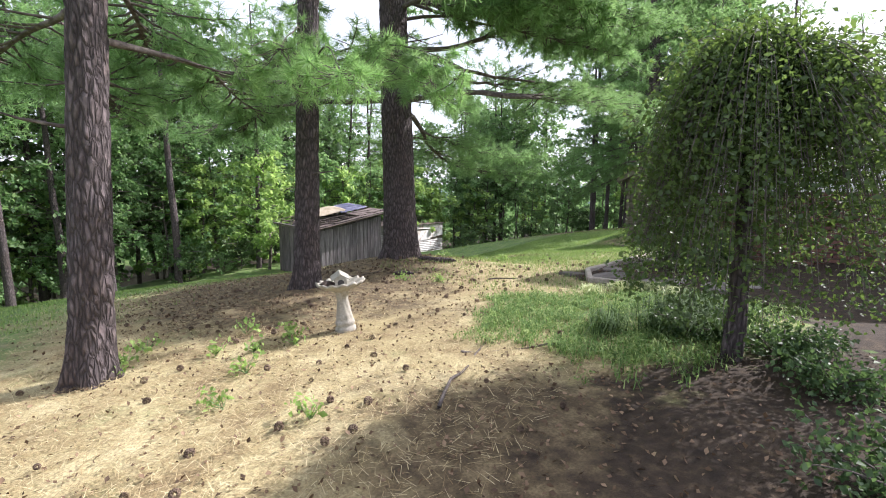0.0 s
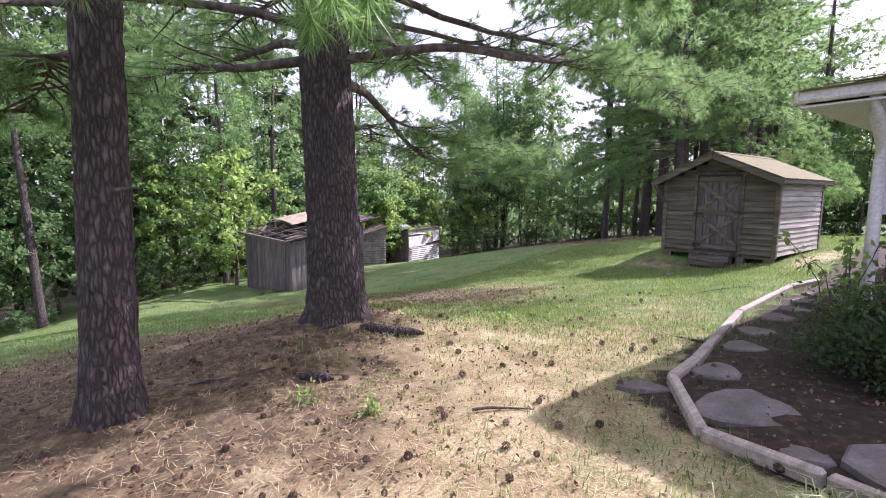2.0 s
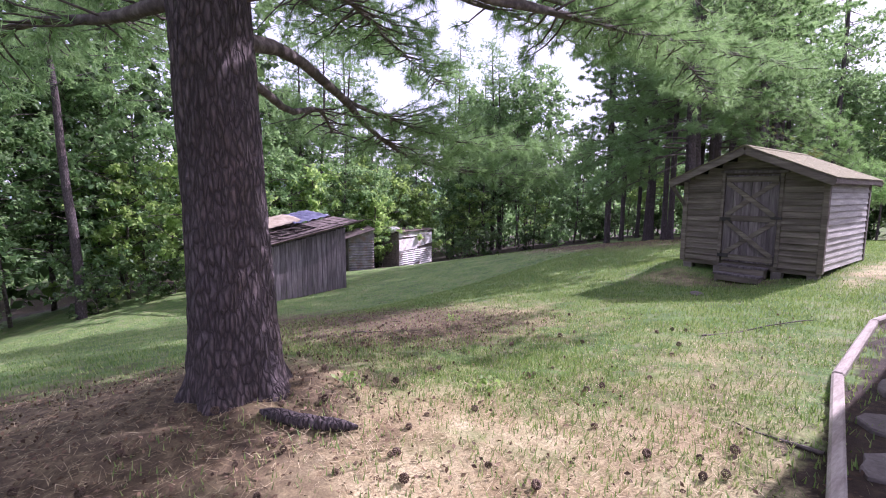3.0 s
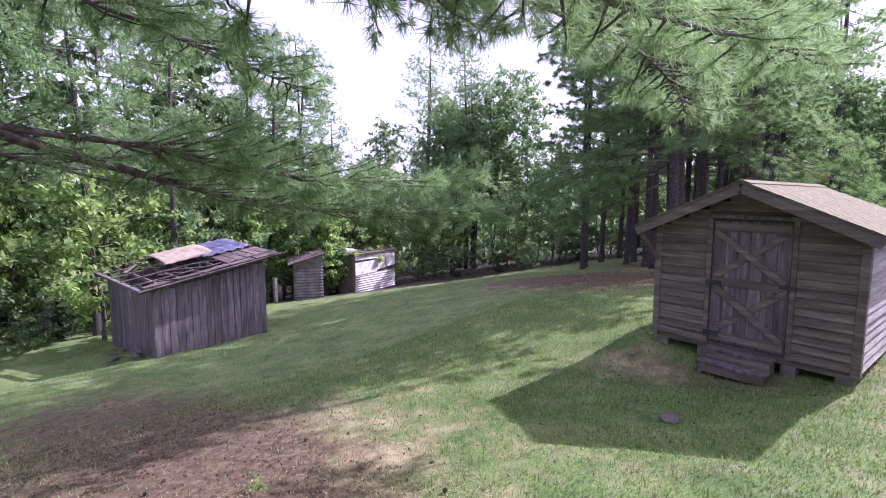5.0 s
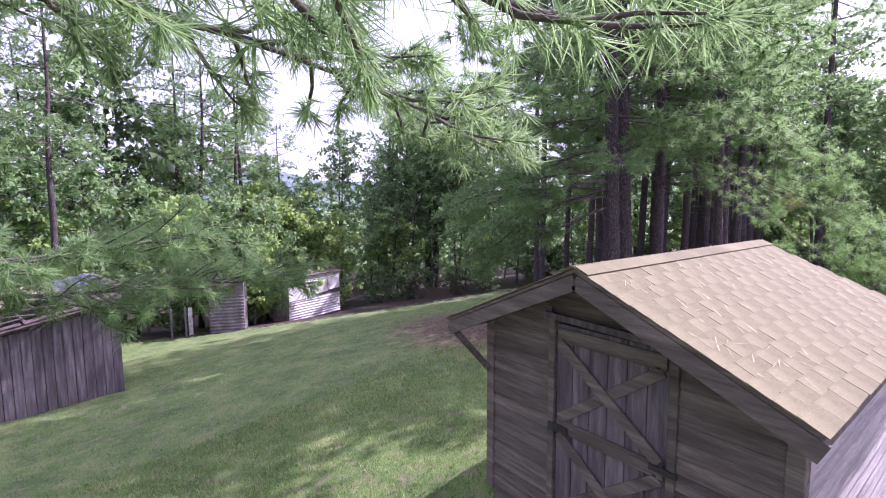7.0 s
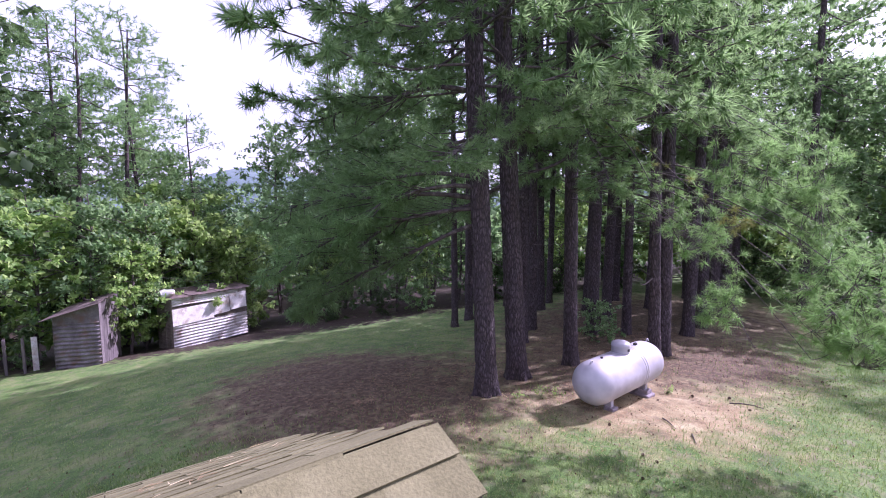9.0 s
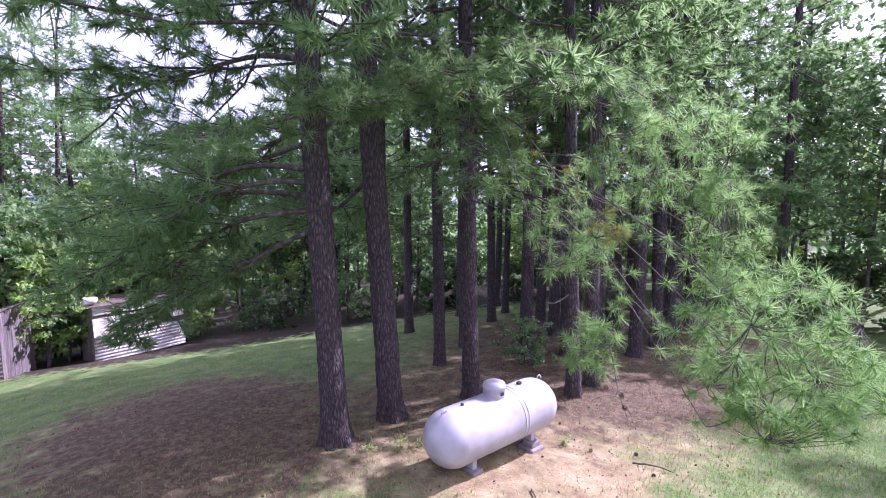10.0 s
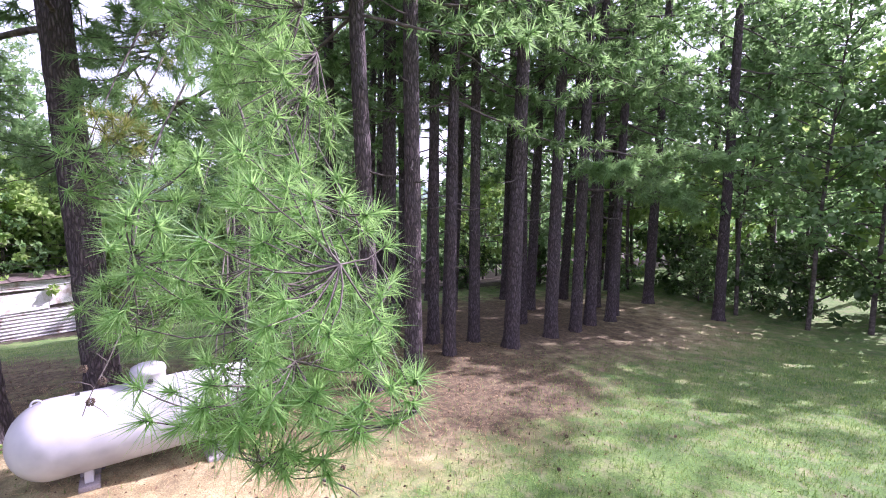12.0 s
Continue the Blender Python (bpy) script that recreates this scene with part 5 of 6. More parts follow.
    # fallen boards at the low end
    for n in range(7):
        a = (-25.4 + rng.uniform(-0.9, 0.9), 8.7 + rng.uniform(-0.4, 0.3))
        b = (a[0] + rng.uniform(-1.0, 1.0), a[1] + rng.uniform(-0.4, 0.2))
        tagged(plank("fallen_board", (*a, gz(*a) + 0.04 + 0.03 * n), (*b, gz(*b) + 0.06 + 0.03 * n), 0.14, 0.025, M_WOOD_GREY, None, (0, 0, 1), 0.003), "grey rotting board fallen beside the shed", "board", "fallen boards")


old_shed()


def ribbed(name, a, b, z0, z1, out, material, parent, pitch=0.09, depth=0.018, rng=None):
    """A sheet of metal with level corrugations."""
    n = int((z1 - z0) / pitch) * 6
    a, b, o = np.array([*a, 0.0]), np.array([*b, 0.0]), np.array([*out, 0.0])
    P = []
    for i in range(n + 1):
        z = z0 + (z1 - z0) * i / n
        w = depth * math.sin(2 * math.pi * (z - z0) / pitch)
        for j in range(7):
            P.append(a + (b - a) * j / 6 + o * (w + 0.01 * math.sin(j * 2.1 + z * 3)) + np.array([0, 0, z + 0.012 * math.sin(j * 1.3)]))
    F = [(i * 7 + j, i * 7 + j + 1, (i + 1) * 7 + j + 1, (i + 1) * 7 + j) for i in range(n) for j in range(6)]
    ob = mesh_part(name, smooth(tri_mesh(name, P, F)), material, parent)
    ob.modifiers.new("thick", "SOLIDIFY").thickness = 0.006
    return ob


def coop():
    rng = np.random.default_rng(41)
    s = thing("chicken_coop", 0, 0, 0, "small old coop clad in dull ribbed sheet metal", "shed")
    l, r = (-31.95, 17.2), (-31.4, 18.75)
    lb, rb = (-34.2, 18.0), (-33.7, 19.5)
    g = -2.85
    ribbed("side_sheet", l, r, g, -0.75, (0.94, -0.33), M_METAL_GREY, s, 0.17, 0.03)
    board_wall(s, lb, l, -0.45, -0.55, M_WOOD_GREY, rng, 0.2)
    board_wall(s, r, rb, 0.1, 0.1, M_WOOD_GREY, rng, 0.25)
    board_wall(s, rb, lb, 0.1, -0.45, M_WOOD_GREY, rng, 0.25)
    bm = bmesh.new()
    v = [bm.verts.new((x + 0.04 * t, y, z)) for t in (0, -1) for x, y, z in ((l[0], l[1], -0.78), (r[0], r[1], -0.78), (r[0], r[1], 0.02), (l[0], l[1], -0.5))]
    for q in ((0, 1, 2, 3), (7, 6, 5, 4), (0, 4, 5, 1), (1, 5, 6, 2), (2, 6, 7, 3), (3, 7, 4, 0)):
        bm.faces.new([v[i] for i in q])
    part("gable_board", bm, M_METAL_GREY, s)
    for k in range(6):
        u = k / 6
        a = Vector((-31.6 + (-31.05 + 31.6) * u, 16.95 + 1.95 * u, -0.47 + 0.6 * u))
        plank("roof_sheet", a, a + Vector((-3.0, 1.0, 0.05)), 0.34, 0.02, M_RUST, s, (-0.05, -0.3, 1), 0.004)
    for p in ((-32.4, 16.2), (-32.7, 15.6)):
        plank("post", (*p, gz(*p) - 0.1), (*p, gz(*p) + 1.5), 0.1, 0.1, M_WOOD_GREY, s, (1, 0, 0), 0.006)
    plank("post", (-33.0, 16.5, gz(-33.0, 16.5) - 0.1), (-33.0, 16.5, gz(-33.0, 16.5) + 1.45), 0.2, 0.03, M_WHITE_SHEET, s, (1, 0, 0), 0.006, "white leaning board")


coop()


def white_shed():
    rng = np.random.default_rng(43)
    s = thing("metal_shed", 0, 0, 0, "low shed clad in white and ribbed sheet metal", "shed")
    l, r = (-32.9, 21.6), (-34.05, 25.35)
    lb, rb = (-34.43, 21.12), (-35.58, 24.87)
    ribbed("lower_sheet", l, r, -3.0, -1.75, (0.954, 0.3), M_METAL, s, 0.155, 0.028)
    ribbed("upper_strip", l, r, -0.82, -0.42, (0.954, 0.3), M_METAL, s, 0.12, 0.02)
    for k, (u0, u1, z0, z1) in enumerate(((0.0, 0.52, -1.78, -0.95), (0.52, 0.74, -1.6, -0.8), (0.75, 0.985, -1.5, -0.62))):
        a = Vector((l[0] + (r[0] - l[0]) * u0 + 0.05, l[1] + (r[1] - l[1]) * u0, (z0 + z1) / 2))
        b = Vector((l[0] + (r[0] - l[0]) * u1 + 0.05, l[1] + (r[1] - l[1]) * u1, (z0 + z1) / 2 + 0.05))
        plank("white_panel", a, b, 0.012, z1 - z0, M_WHITE_SHEET, s, (0, 0, 1), 0.003)
    board_wall(s, lb, l, -0.55, -0.45, M_WOOD_BROWN, rng, 0.22)
    board_wall(s, r, rb, -0.42, -0.5, M_WOOD_BROWN, rng, 0.22)
    board_wall(s, rb, lb, -0.5, -0.55, M_WOOD_BROWN, rng, 0.3)
    bm = bmesh.new()
    v = [bm.verts.new((x - 0.06 * (1 - t), y, z)) for t in (0, 1) for x, y, z in ((l[0] - 0.06, l[1], -3.0), (r[0] - 0.06, r[1], -3.0), (r[0] - 0.06, r[1], -0.45), (l[0] - 0.06, l[1], -0.45))]
    for q in ((0, 1, 2, 3), (7, 6, 5, 4), (0, 4, 5, 1), (1, 5, 6, 2), (2, 6, 7, 3), (3, 7, 4, 0)):
        bm.faces.new([v[i] for i in q])
    part("backing", bm, M_WOOD_BROWN, s)
    for k in range(9):
        u = (k + 0.5) / 9
        a = Vector((-32.68 - 1.28 * u, 21.5 + 4.1 * u, -0.36 + rng.uniform(-0.02, 0.02)))
        plank("roof_sheet", a, a + Vector((-1.95, -0.6, 0.10)), 0.49, 0.02, M_RUST, s, (0, 0, 1), 0.004)
    bm = bmesh.new()
    bmesh.ops.create_icosphere(bm, subdivisions=3, radius=0.5, matrix=Matrix.Translation((-33.5, 21.45, -0.22)) @ Matrix.Diagonal((1.0, 0.75, 0.42, 1)))
    for vert in bm.verts:
        vert.co += Vector((1, 1, 0.6)) * 0.16 * noise.noise(vert.co * 3.1)
    part("plastic_cover", bm, M_WHITE_SHEET, s, "crumpled white plastic cover")


white_shed()


# ---- the gas tank ----
def lathe(profile, sides=40):
    """Points and quads turned round the z axis from (radius, height) pairs."""
    a = np.linspace(0, 2 * math.pi, sides, endpoint=False)
    P = np.array([[r * np.cos(a), r * np.sin(a), np.full(sides, z)] for r, z in profile]).transpose(0, 2, 1)
    n = len(profile)
    F = [(i * sides + j, i * sides + (j + 1) % sides, (i + 1) * sides + (j + 1) % sides, (i + 1) * sides + j) for i in range(n - 1) for j in range(sides)]
    return P.reshape(-1, 3), F


def gas_tank():
    t = thing("gas_tank", -12.09, 26.57, 1.01, "white cylindrical gas tank on short feet", "tank")
    t.matrix_basis = pose(-12.09, 26.57, 1.01, 1.0, 0, 1.0)
    r, L = 0.40, 1.21
    prof = [(0.001, -L)] + [(r * math.sin(a), -L + r * 0.95 * (1 - math.cos(a))) for a in np.linspace(0.12, math.pi / 2, 12)]
    prof += [(r, -0.6), (r, -0.2), (r, 0.2), (r, 0.6)] + [(q, -z) for q, z in prof[::-1]]
    V, F = lathe(prof, 48)
    V = V[:, [0, 2, 1]]
    mesh_part("tank_shell", smooth(tri_mesh("tank_shell", V, F)), M_TANK, t)
    for y in (0.27, 0.34):
        V, F = lathe([(r - 0.002, -0.012), (r + 0.006, -0.008), (r + 0.006, 0.008), (r - 0.002, 0.012)], 48)
        V = V[:, [0, 2, 1]] + np.array([0, y, 0])
        mesh_part("weld_band", smooth(tri_mesh("weld_band", V, F)), M_TANK, t)
    V, F = lathe([(0.165, 0.34), (0.165, 0.50), (0.172, 0.505), (0.172, 0.53), (0.16, 0.562), (0.115, 0.585), (0.045, 0.594), (0.001, 0.596)], 32)
    dome = mesh_part("dome_cover", smooth(tri_mesh("dome_cover", V + np.array([0, 0.0, 0]), F)), M_TANK, t)
    bm = bmesh.new()
    box(bm, 0.155, 0.18, -0.03, 0.03, 0.42, 0.47, 0.004)
    part("latch", bm, M_DARK, dome)
    for y in (-0.94, 1.0):
        a = np.linspace(0, math.pi, 9)
        P = np.stack([0 * a, y + 0.045 * np.cos(a), 0.375 + 0.05 * np.sin(a)], -1)
        mesh_part("lifting_lug", smooth(tri_mesh("lifting_lug", *tube(P, np.full(9, 0.011), 8))), M_TANK, t)
    bm = bmesh.new()
    box(bm, -0.03, 0.03, 0.5, 0.57, 0.38, 0.44, 0.006)
    part("fill_valve", bm, M_DARK, t)
    # a small second fitting on top of the near end
    bm = bmesh.new()
    box(bm, -0.02, 0.02, -0.64, -0.6, 0.385, 0.43, 0.005)
    part("plug", bm, M_DARK, t)
    for y in (-0.58, 0.62):
        bm = bmesh.new()
        box(bm, -0.19, 0.21, y - 0.04, y + 0.04, -0.47, -0.30, 0.006)
        part("saddle", bm, M_TANK, t)
        for x in (-0.15, 0.18):
            g = gz(-12.09 + x, 26.57 + y) - 1.01
            bm = bmesh.new()
            box(bm, x - 0.1, x + 0.1, y - 0.09, y + 0.09, -0.55, -0.465, 0.01)
            box(bm, x - 0.16, x + 0.15, y - 0.14, y + 0.13, min(g - 0.06, -0.62), -0.545, 0.012)
            tagged(part("concrete_block", bm, M_BLOCK, t), "stepped grey concrete footing block")


gas_tank()


# ---- the bird bath ----
def bird_bath():
    x, y = -4.66, 2.12
    b = thing("bird_bath", x, y, gz(x, y) - 0.01, "pale concrete bird bath with a scalloped bowl", "bird bath")
    b.matrix_basis = b.matrix_basis @ pose(0, 0, 0, 4.5, -3, 0) @ Matrix.Diagonal((0.8, 0.8, 1.06, 1))
    V, F = lathe([(0.001, 0.0), (0.135, 0.0), (0.138, 0.03), (0.132, 0.05), (0.115, 0.06), (0.118, 0.075), (0.128, 0.09), (0.122, 0.115), (0.108, 0.125), (0.104, 0.14), (0.098, 0.17), (0.09, 0.2), (0.081, 0.24), (0.074, 0.28), (0.068, 0.32), (0.068, 0.35), (0.076, 0.38), (0.1, 0.42), (0.12, 0.43)], 64)
    ang = np.arctan2(V[:, 1], V[:, 0])
    k = 1 + 0.1 * np.abs(np.sin(4 * ang + V[:, 2] * 11)) * ((V[:, 2] > 0.13) & (V[:, 2] < 0.39))
    V[:, :2] *= k[:, None]
    mesh_part("pedestal", smooth(tri_mesh("pedestal", V, F)), M_CONCRETE, b)
    V, F = lathe([(0.001, 0.415), (0.1, 0.42), (0.2, 0.445), (0.275, 0.475), (0.312, 0.495), (0.31, 0.512), (0.28, 0.506), (0.2, 0.472), (0.12, 0.455), (0.001, 0.45)], 72)
    R_, ang = np.hypot(V[:, 0], V[:, 1]), np.arctan2(V[:, 1], V[:, 0])
    w = np.clip((R_ - 0.12) / 0.18, 0, 1)
    V[:, :2] *= (1 + 0.045 * w * np.sin(14 * ang))[:, None]
    V[:, 2] += 0.010 * w * np.sin(14 * ang)
    mesh_part("bowl", smooth(tri_mesh("bowl", V, F)), M_CONCRETE, b)
    h = thing("bird_house", x, y, 0, "tiny white bird house lying tilted in the bath", "bird house")
    h.matrix_basis = pose(x - 0.05, y - 0.03, gz(x, y) + 0.485, 6, -5, 70) @ Matrix.Scale(0.85, 4)
    bm = bmesh.new()
    v = [bm.verts.new((a, c, e)) for c in (-0.09, 0.09) for a, e in ((-0.07, 0), (0.07, 0), (0.07, 0.09), (0, 0.15), (-0.07, 0.09))]
    for q in ((0, 1, 2, 3, 4), (9, 8, 7, 6, 5), (0, 5, 6, 1), (1, 6, 7, 2), (2, 7, 8, 3), (3, 8, 9, 4), (4, 9, 5, 0)):
        bm.faces.new([v[i] for i in q])
    part("house_body", bm, M_CONCRETE, h)
    for sx in (-1, 1):
        plank("roof_slab", (sx * 0.05, -0.11, 0.125), (sx * 0.05, 0.11, 0.125), 0.14, 0.014, M_CONCRETE, h, (sx * 0.65, 0, 1), 0.003)
    # No hole is cut: a dark disc stands for the shade inside it.
    bm = bmesh.new()
    bmesh.ops.create_cone(bm, cap_ends=True, segments=20, radius1=0.04, radius2=0.04, depth=0.012, matrix=pose(0, -0.091, 0.05, 90))
    part("entrance_disc", bm, M_DARK, h)
    bm = bmesh.new()
    bmesh.ops.create_icosphere(bm, subdivisions=3, radius=0.075)
    for v in bm.verts:
        v.co = Vector((v.co.x, v.co.y * 1.25, max(v.co.z, -0.02) * 0.75)) * (1 + 0.2 * noise.noise(v.co * 30))
    heap = part("leaf_heap", bm, M_WET)
    heap.location = (x - 0.10, y - 0.155, gz(x, y) + 0.475)
    tagged(heap, "dark wet heap of leaves in the bird bath", "leaf heap")


bird_bath()


# ---- the house ----
def house():
    h = thing("house", 0, 0, 0, "white house with a brick base and low hipped roof", "house")
    wx, wy, base, sill, top = -4.02, 8.95, 0.55, 2.12, 3.14
    bm = bmesh.new()
    box(bm, wx + 0.05, 9.0, wy + 0.05, 18.0, base, sill)
    part("base_wall", bm, M_MORTAR, h)
    bm = bmesh.new()
    box(bm, wx + 0.03, 9.0, wy + 0.03, 18.0, sill, top + 0.05)
    part("upper_wall", bm, M_PAINT, h)
    bm = bmesh.new()
    box(bm, wx - 0.02, 9.0, wy - 0.02, wy + 0.03, sill - 0.03, sill + 0.04, 0.006)
    part("sill_trim", bm, M_PAINT, h)
    for k in range(8):
        plank("wall_batten", (wx + 0.62 + k * 1.2, wy + 0.02, sill + 0.04), (wx + 0.62 + k * 1.2, wy + 0.02, top), 0.05, 0.02, M_PAINT, h, (0, 1, 0), 0.003)
    plank("corner_trim", (wx + 0.02, wy + 0.02, sill), (wx + 0.02, wy + 0.02, top), 0.16, 0.1, M_PAINT, h, (0, 1, 0), 0.006)
    # downspout with its two elbows
    P = [(wx - 0.07, wy - 0.60, top + 0.06), (wx - 0.07, wy - 0.55, top - 0.1), (wx - 0.09, wy - 0.12, top - 0.32), (wx - 0.09, wy - 0.09, top - 0.5), (wx - 0.09, wy - 0.09, 1.2), (wx - 0.09, wy - 0.2, 1.0)]
    mesh_part("downspout", tri_mesh("downspout", *tube(P, np.full(6, 0.055), 10)), M_PAINT, h)
    ex, ey, ez = -4.62, 8.28, 3.24
    bm = bmesh.new()
    box(bm, ex, 9.6, ey, 18.6, top, top + 0.02)
    part("soffit", bm, M_PAINT, h)
    plank("gutter", (ex - 0.02, ey - 0.02, ez), (9.6, ey - 0.02, ez), 0.10, 0.12, M_PAINT, h, (0, 0, 1), 0.02)
    plank("gutter", (ex - 0.02, ey, ez), (ex - 0.02, 18.6, ez), 0.10, 0.12, M_PAINT, h, (0, 0, 1), 0.02)
    bm = bmesh.new()
    rise = 1.55
    v = [bm.verts.new(p) for p in ((ex, ey, ez + 0.05), (9.6, ey, ez + 0.05), (9.6, 18.6, ez + 0.05), (ex, 18.6, ez + 0.05), (ex + 5.1, 13.4, ez + rise), (4.5, 13.4, ez + rise))]
    for q in ((0, 1, 5, 4), (1, 2, 5), (2, 3, 4, 5), (3, 0, 4), (3, 2, 1, 0)):
        bm.faces.new([v[i] for i in q])
    roof = part("roof", bm, M_SHINGLE, h)
    for k in range(27):
        u = k / 30
        a = Vector((ex + 5.1 * u - 0.02, ey + 5.12 * u - 0.03, ez + 0.065 + (rise - 0.05) * u))
        b = Vector((9.6 - 5.1 * u, a.y, a.z))
        plank("shingle_course", a, b, 0.20, 0.01, M_SHINGLE, roof, (0, -0.18, 1), 0.0)
    # bricks of the visible corner
    me = bpy.data.meshes.new("brick")
    bm = bmesh.new()
    box(bm, -0.098, 0.098, -0.05, 0.05, -0.029, 0.029, 0.004)
    bmesh.ops.recalc_face_normals(bm, faces=bm.faces)
    bm.to_mesh(me)
    bm.free()
    me.materials.append(M_BRICK)
    rng = np.random.default_rng(2)
    for row in range(17):
        z = sill - 0.06 - row * 0.072
        for col in range(13):
            ob = attach(new("brick", me), h)
            ob.matrix_basis = pose(wx + 0.11 + col * 0.208 + (0.104 if row % 2 else 0), wy + 0.045 + rng.uniform(-0.003, 0.003), z)
        for col in range(4):
            ob = attach(new("brick", me), h)
            ob.matrix_basis = pose(wx + 0.045, wy + 0.15 + col * 0.208 + (0 if row % 2 else 0.104), z, 0, 0, 90)
    bm = bmesh.new()
    box(bm, 1.7, 2.5, 12.8, 13.6, 4.0, 6.6, 0.01)
    part("chimney", bm, M_BRICK, h, "dark red brick chimney")


house()


# ---- the planting bed beside the house ----
def bed():
    rng = np.random.default_rng(51)
    pts = [(-3.0, 5.62), (-3.6, 5.70), (-4.24, 5.74), (-4.81, 6.48), (-4.88, 7.04), (-5.40, 9.35), (-5.64, 12.0), (-5.5, 13.0)]
    for a, b in zip(pts, pts[1:]):
        za, zb = gz(*a), gz(*b)
        d = Vector((b[0] - a[0], b[1] - a[1])).normalized() * 0.01
        tagged(plank("edging_timber", (a[0] + d.x, a[1] + d.y, za + 0.03), (b[0] - d.x, b[1] - d.y, zb + 0.03), 0.085, 0.10, M_TIMBER, None, (0, 0, 1), 0.016),
               "pale weathered timber edging the planting bed", "edging", "edging timbers")
    stones = [(-4.22, 6.36, 0.38, 0.29), (-4.66, 6.95, 0.22, 0.17), (-4.78, 7.82, 0.2, 0.17), (-4.92, 8.52, 0.2, 0.17), (-4.98, 9.4, 0.22, 0.18), (-5.03, 10.05, 0.2, 0.17), (-5.09, 10.78, 0.2, 0.17), (-5.15, 11.5, 0.2, 0.17),
              (-3.35, 6.2, 0.42, 0.24), (-2.6, 6.3, 0.4, 0.26), (-3.75, 5.92, 0.13, 0.09), (-4.9, 6.2, 0.2, 0.1)]
    for x, y, a, b in stones:
        bm = bmesh.new()
        n = 11
        ph = rng.uniform(0, 6)
        ring = [((1 + 0.14 * math.sin(3 * t + ph) + rng.uniform(-0.07, 0.07)), t) for t in np.linspace(0, 2 * math.pi, n, endpoint=False)]
        lo = [bm.verts.new((a * q * math.cos(t), b * q * math.sin(t), -0.05)) for q, t in ring]
        hi = [bm.verts.new((a * q * math.cos(t), b * q * math.sin(t), 0.028 + rng.uniform(-0.004, 0.004))) for q, t in ring]
        tp = [bm.verts.new((a * q * 0.94 * math.cos(t), b * q * 0.94 * math.sin(t), 0.04 + rng.uniform(-0.005, 0.005))) for q, t in ring]
        for i in range(n):
            j = (i + 1) % n
            bm.faces.new((lo[i], lo[j], hi[j], hi[i]))
            bm.faces.new((hi[i], hi[j], tp[j], tp[i]))
        c = bm.verts.new((0, 0, 0.045))
        for i in range(n):
            bm.faces.new((tp[i], tp[(i + 1) % n], c))
        ob = part("stepping_stone", bm, M_STONE)
        ob.matrix_basis = pose(x, y, gz(x, y) - 0.012, 0, 0, rng.uniform(-25, 25) + 60)
        tagged(ob, "grey irregular flat stepping stone in the bed", "stone", "stepping stones")


bed()


def blades(points, height, width, rng, lean=0.5, per=1, arch=0.0):
    """Grass blades as bent slips of two triangles, or one where arch is nil."""
    n = len(points)
    a = rng.uniform(0, 2 * math.pi, n)
    h = height * rng.uniform(0.55, 1.25, n)
    side = np.stack([np.cos(a), np.sin(a), 0 * a], -1) * width / 2
    bend = np.stack([-np.sin(a), np.cos(a), 0 * a], -1) * (h * lean * rng.uniform(0.1, 1.3, n))[:, None]
    up = np.stack([0 * a, 0 * a, h], -1)
    if not arch:
        V = np.stack([points - side, points + side, points + bend + up], 1).reshape(-1, 3)
        return V, np.arange(3 * n).reshape(-1, 3)
    mid = points + bend * 0.45 + up * 0.85
    tip = points + bend * (1 + arch) + up * (1 - 0.6 * arch)
    V = np.stack([points - side, points + side, mid + side * 0.8, mid - side * 0.8, tip], 1).reshape(-1, 3)
    b = np.arange(n)[:, None] * 5
    return V, np.concatenate([b + [0, 1, 2], b + [0, 2, 3], b + [3, 2, 4]])


def clump(x, y, count, height, material, label, rng, spread_=0.06, name="grass_clump", category="ornamental grass", group="grass clumps", arch=0.7, width=0.010, lean=1.0):
    r = np.abs(rng.normal(0, spread_, count))
    t = rng.uniform(0, 6.3, count)
    P = np.stack([r * np.cos(t), r * np.sin(t), 0 * r - 0.01], -1)
    ob = mesh_part(name, tri_mesh(name, *blades(P, height, width, rng, lean, 1, arch)), material)
    ob.location = (x, y, gz(x, y))
    return tagged(ob, label, category, group)


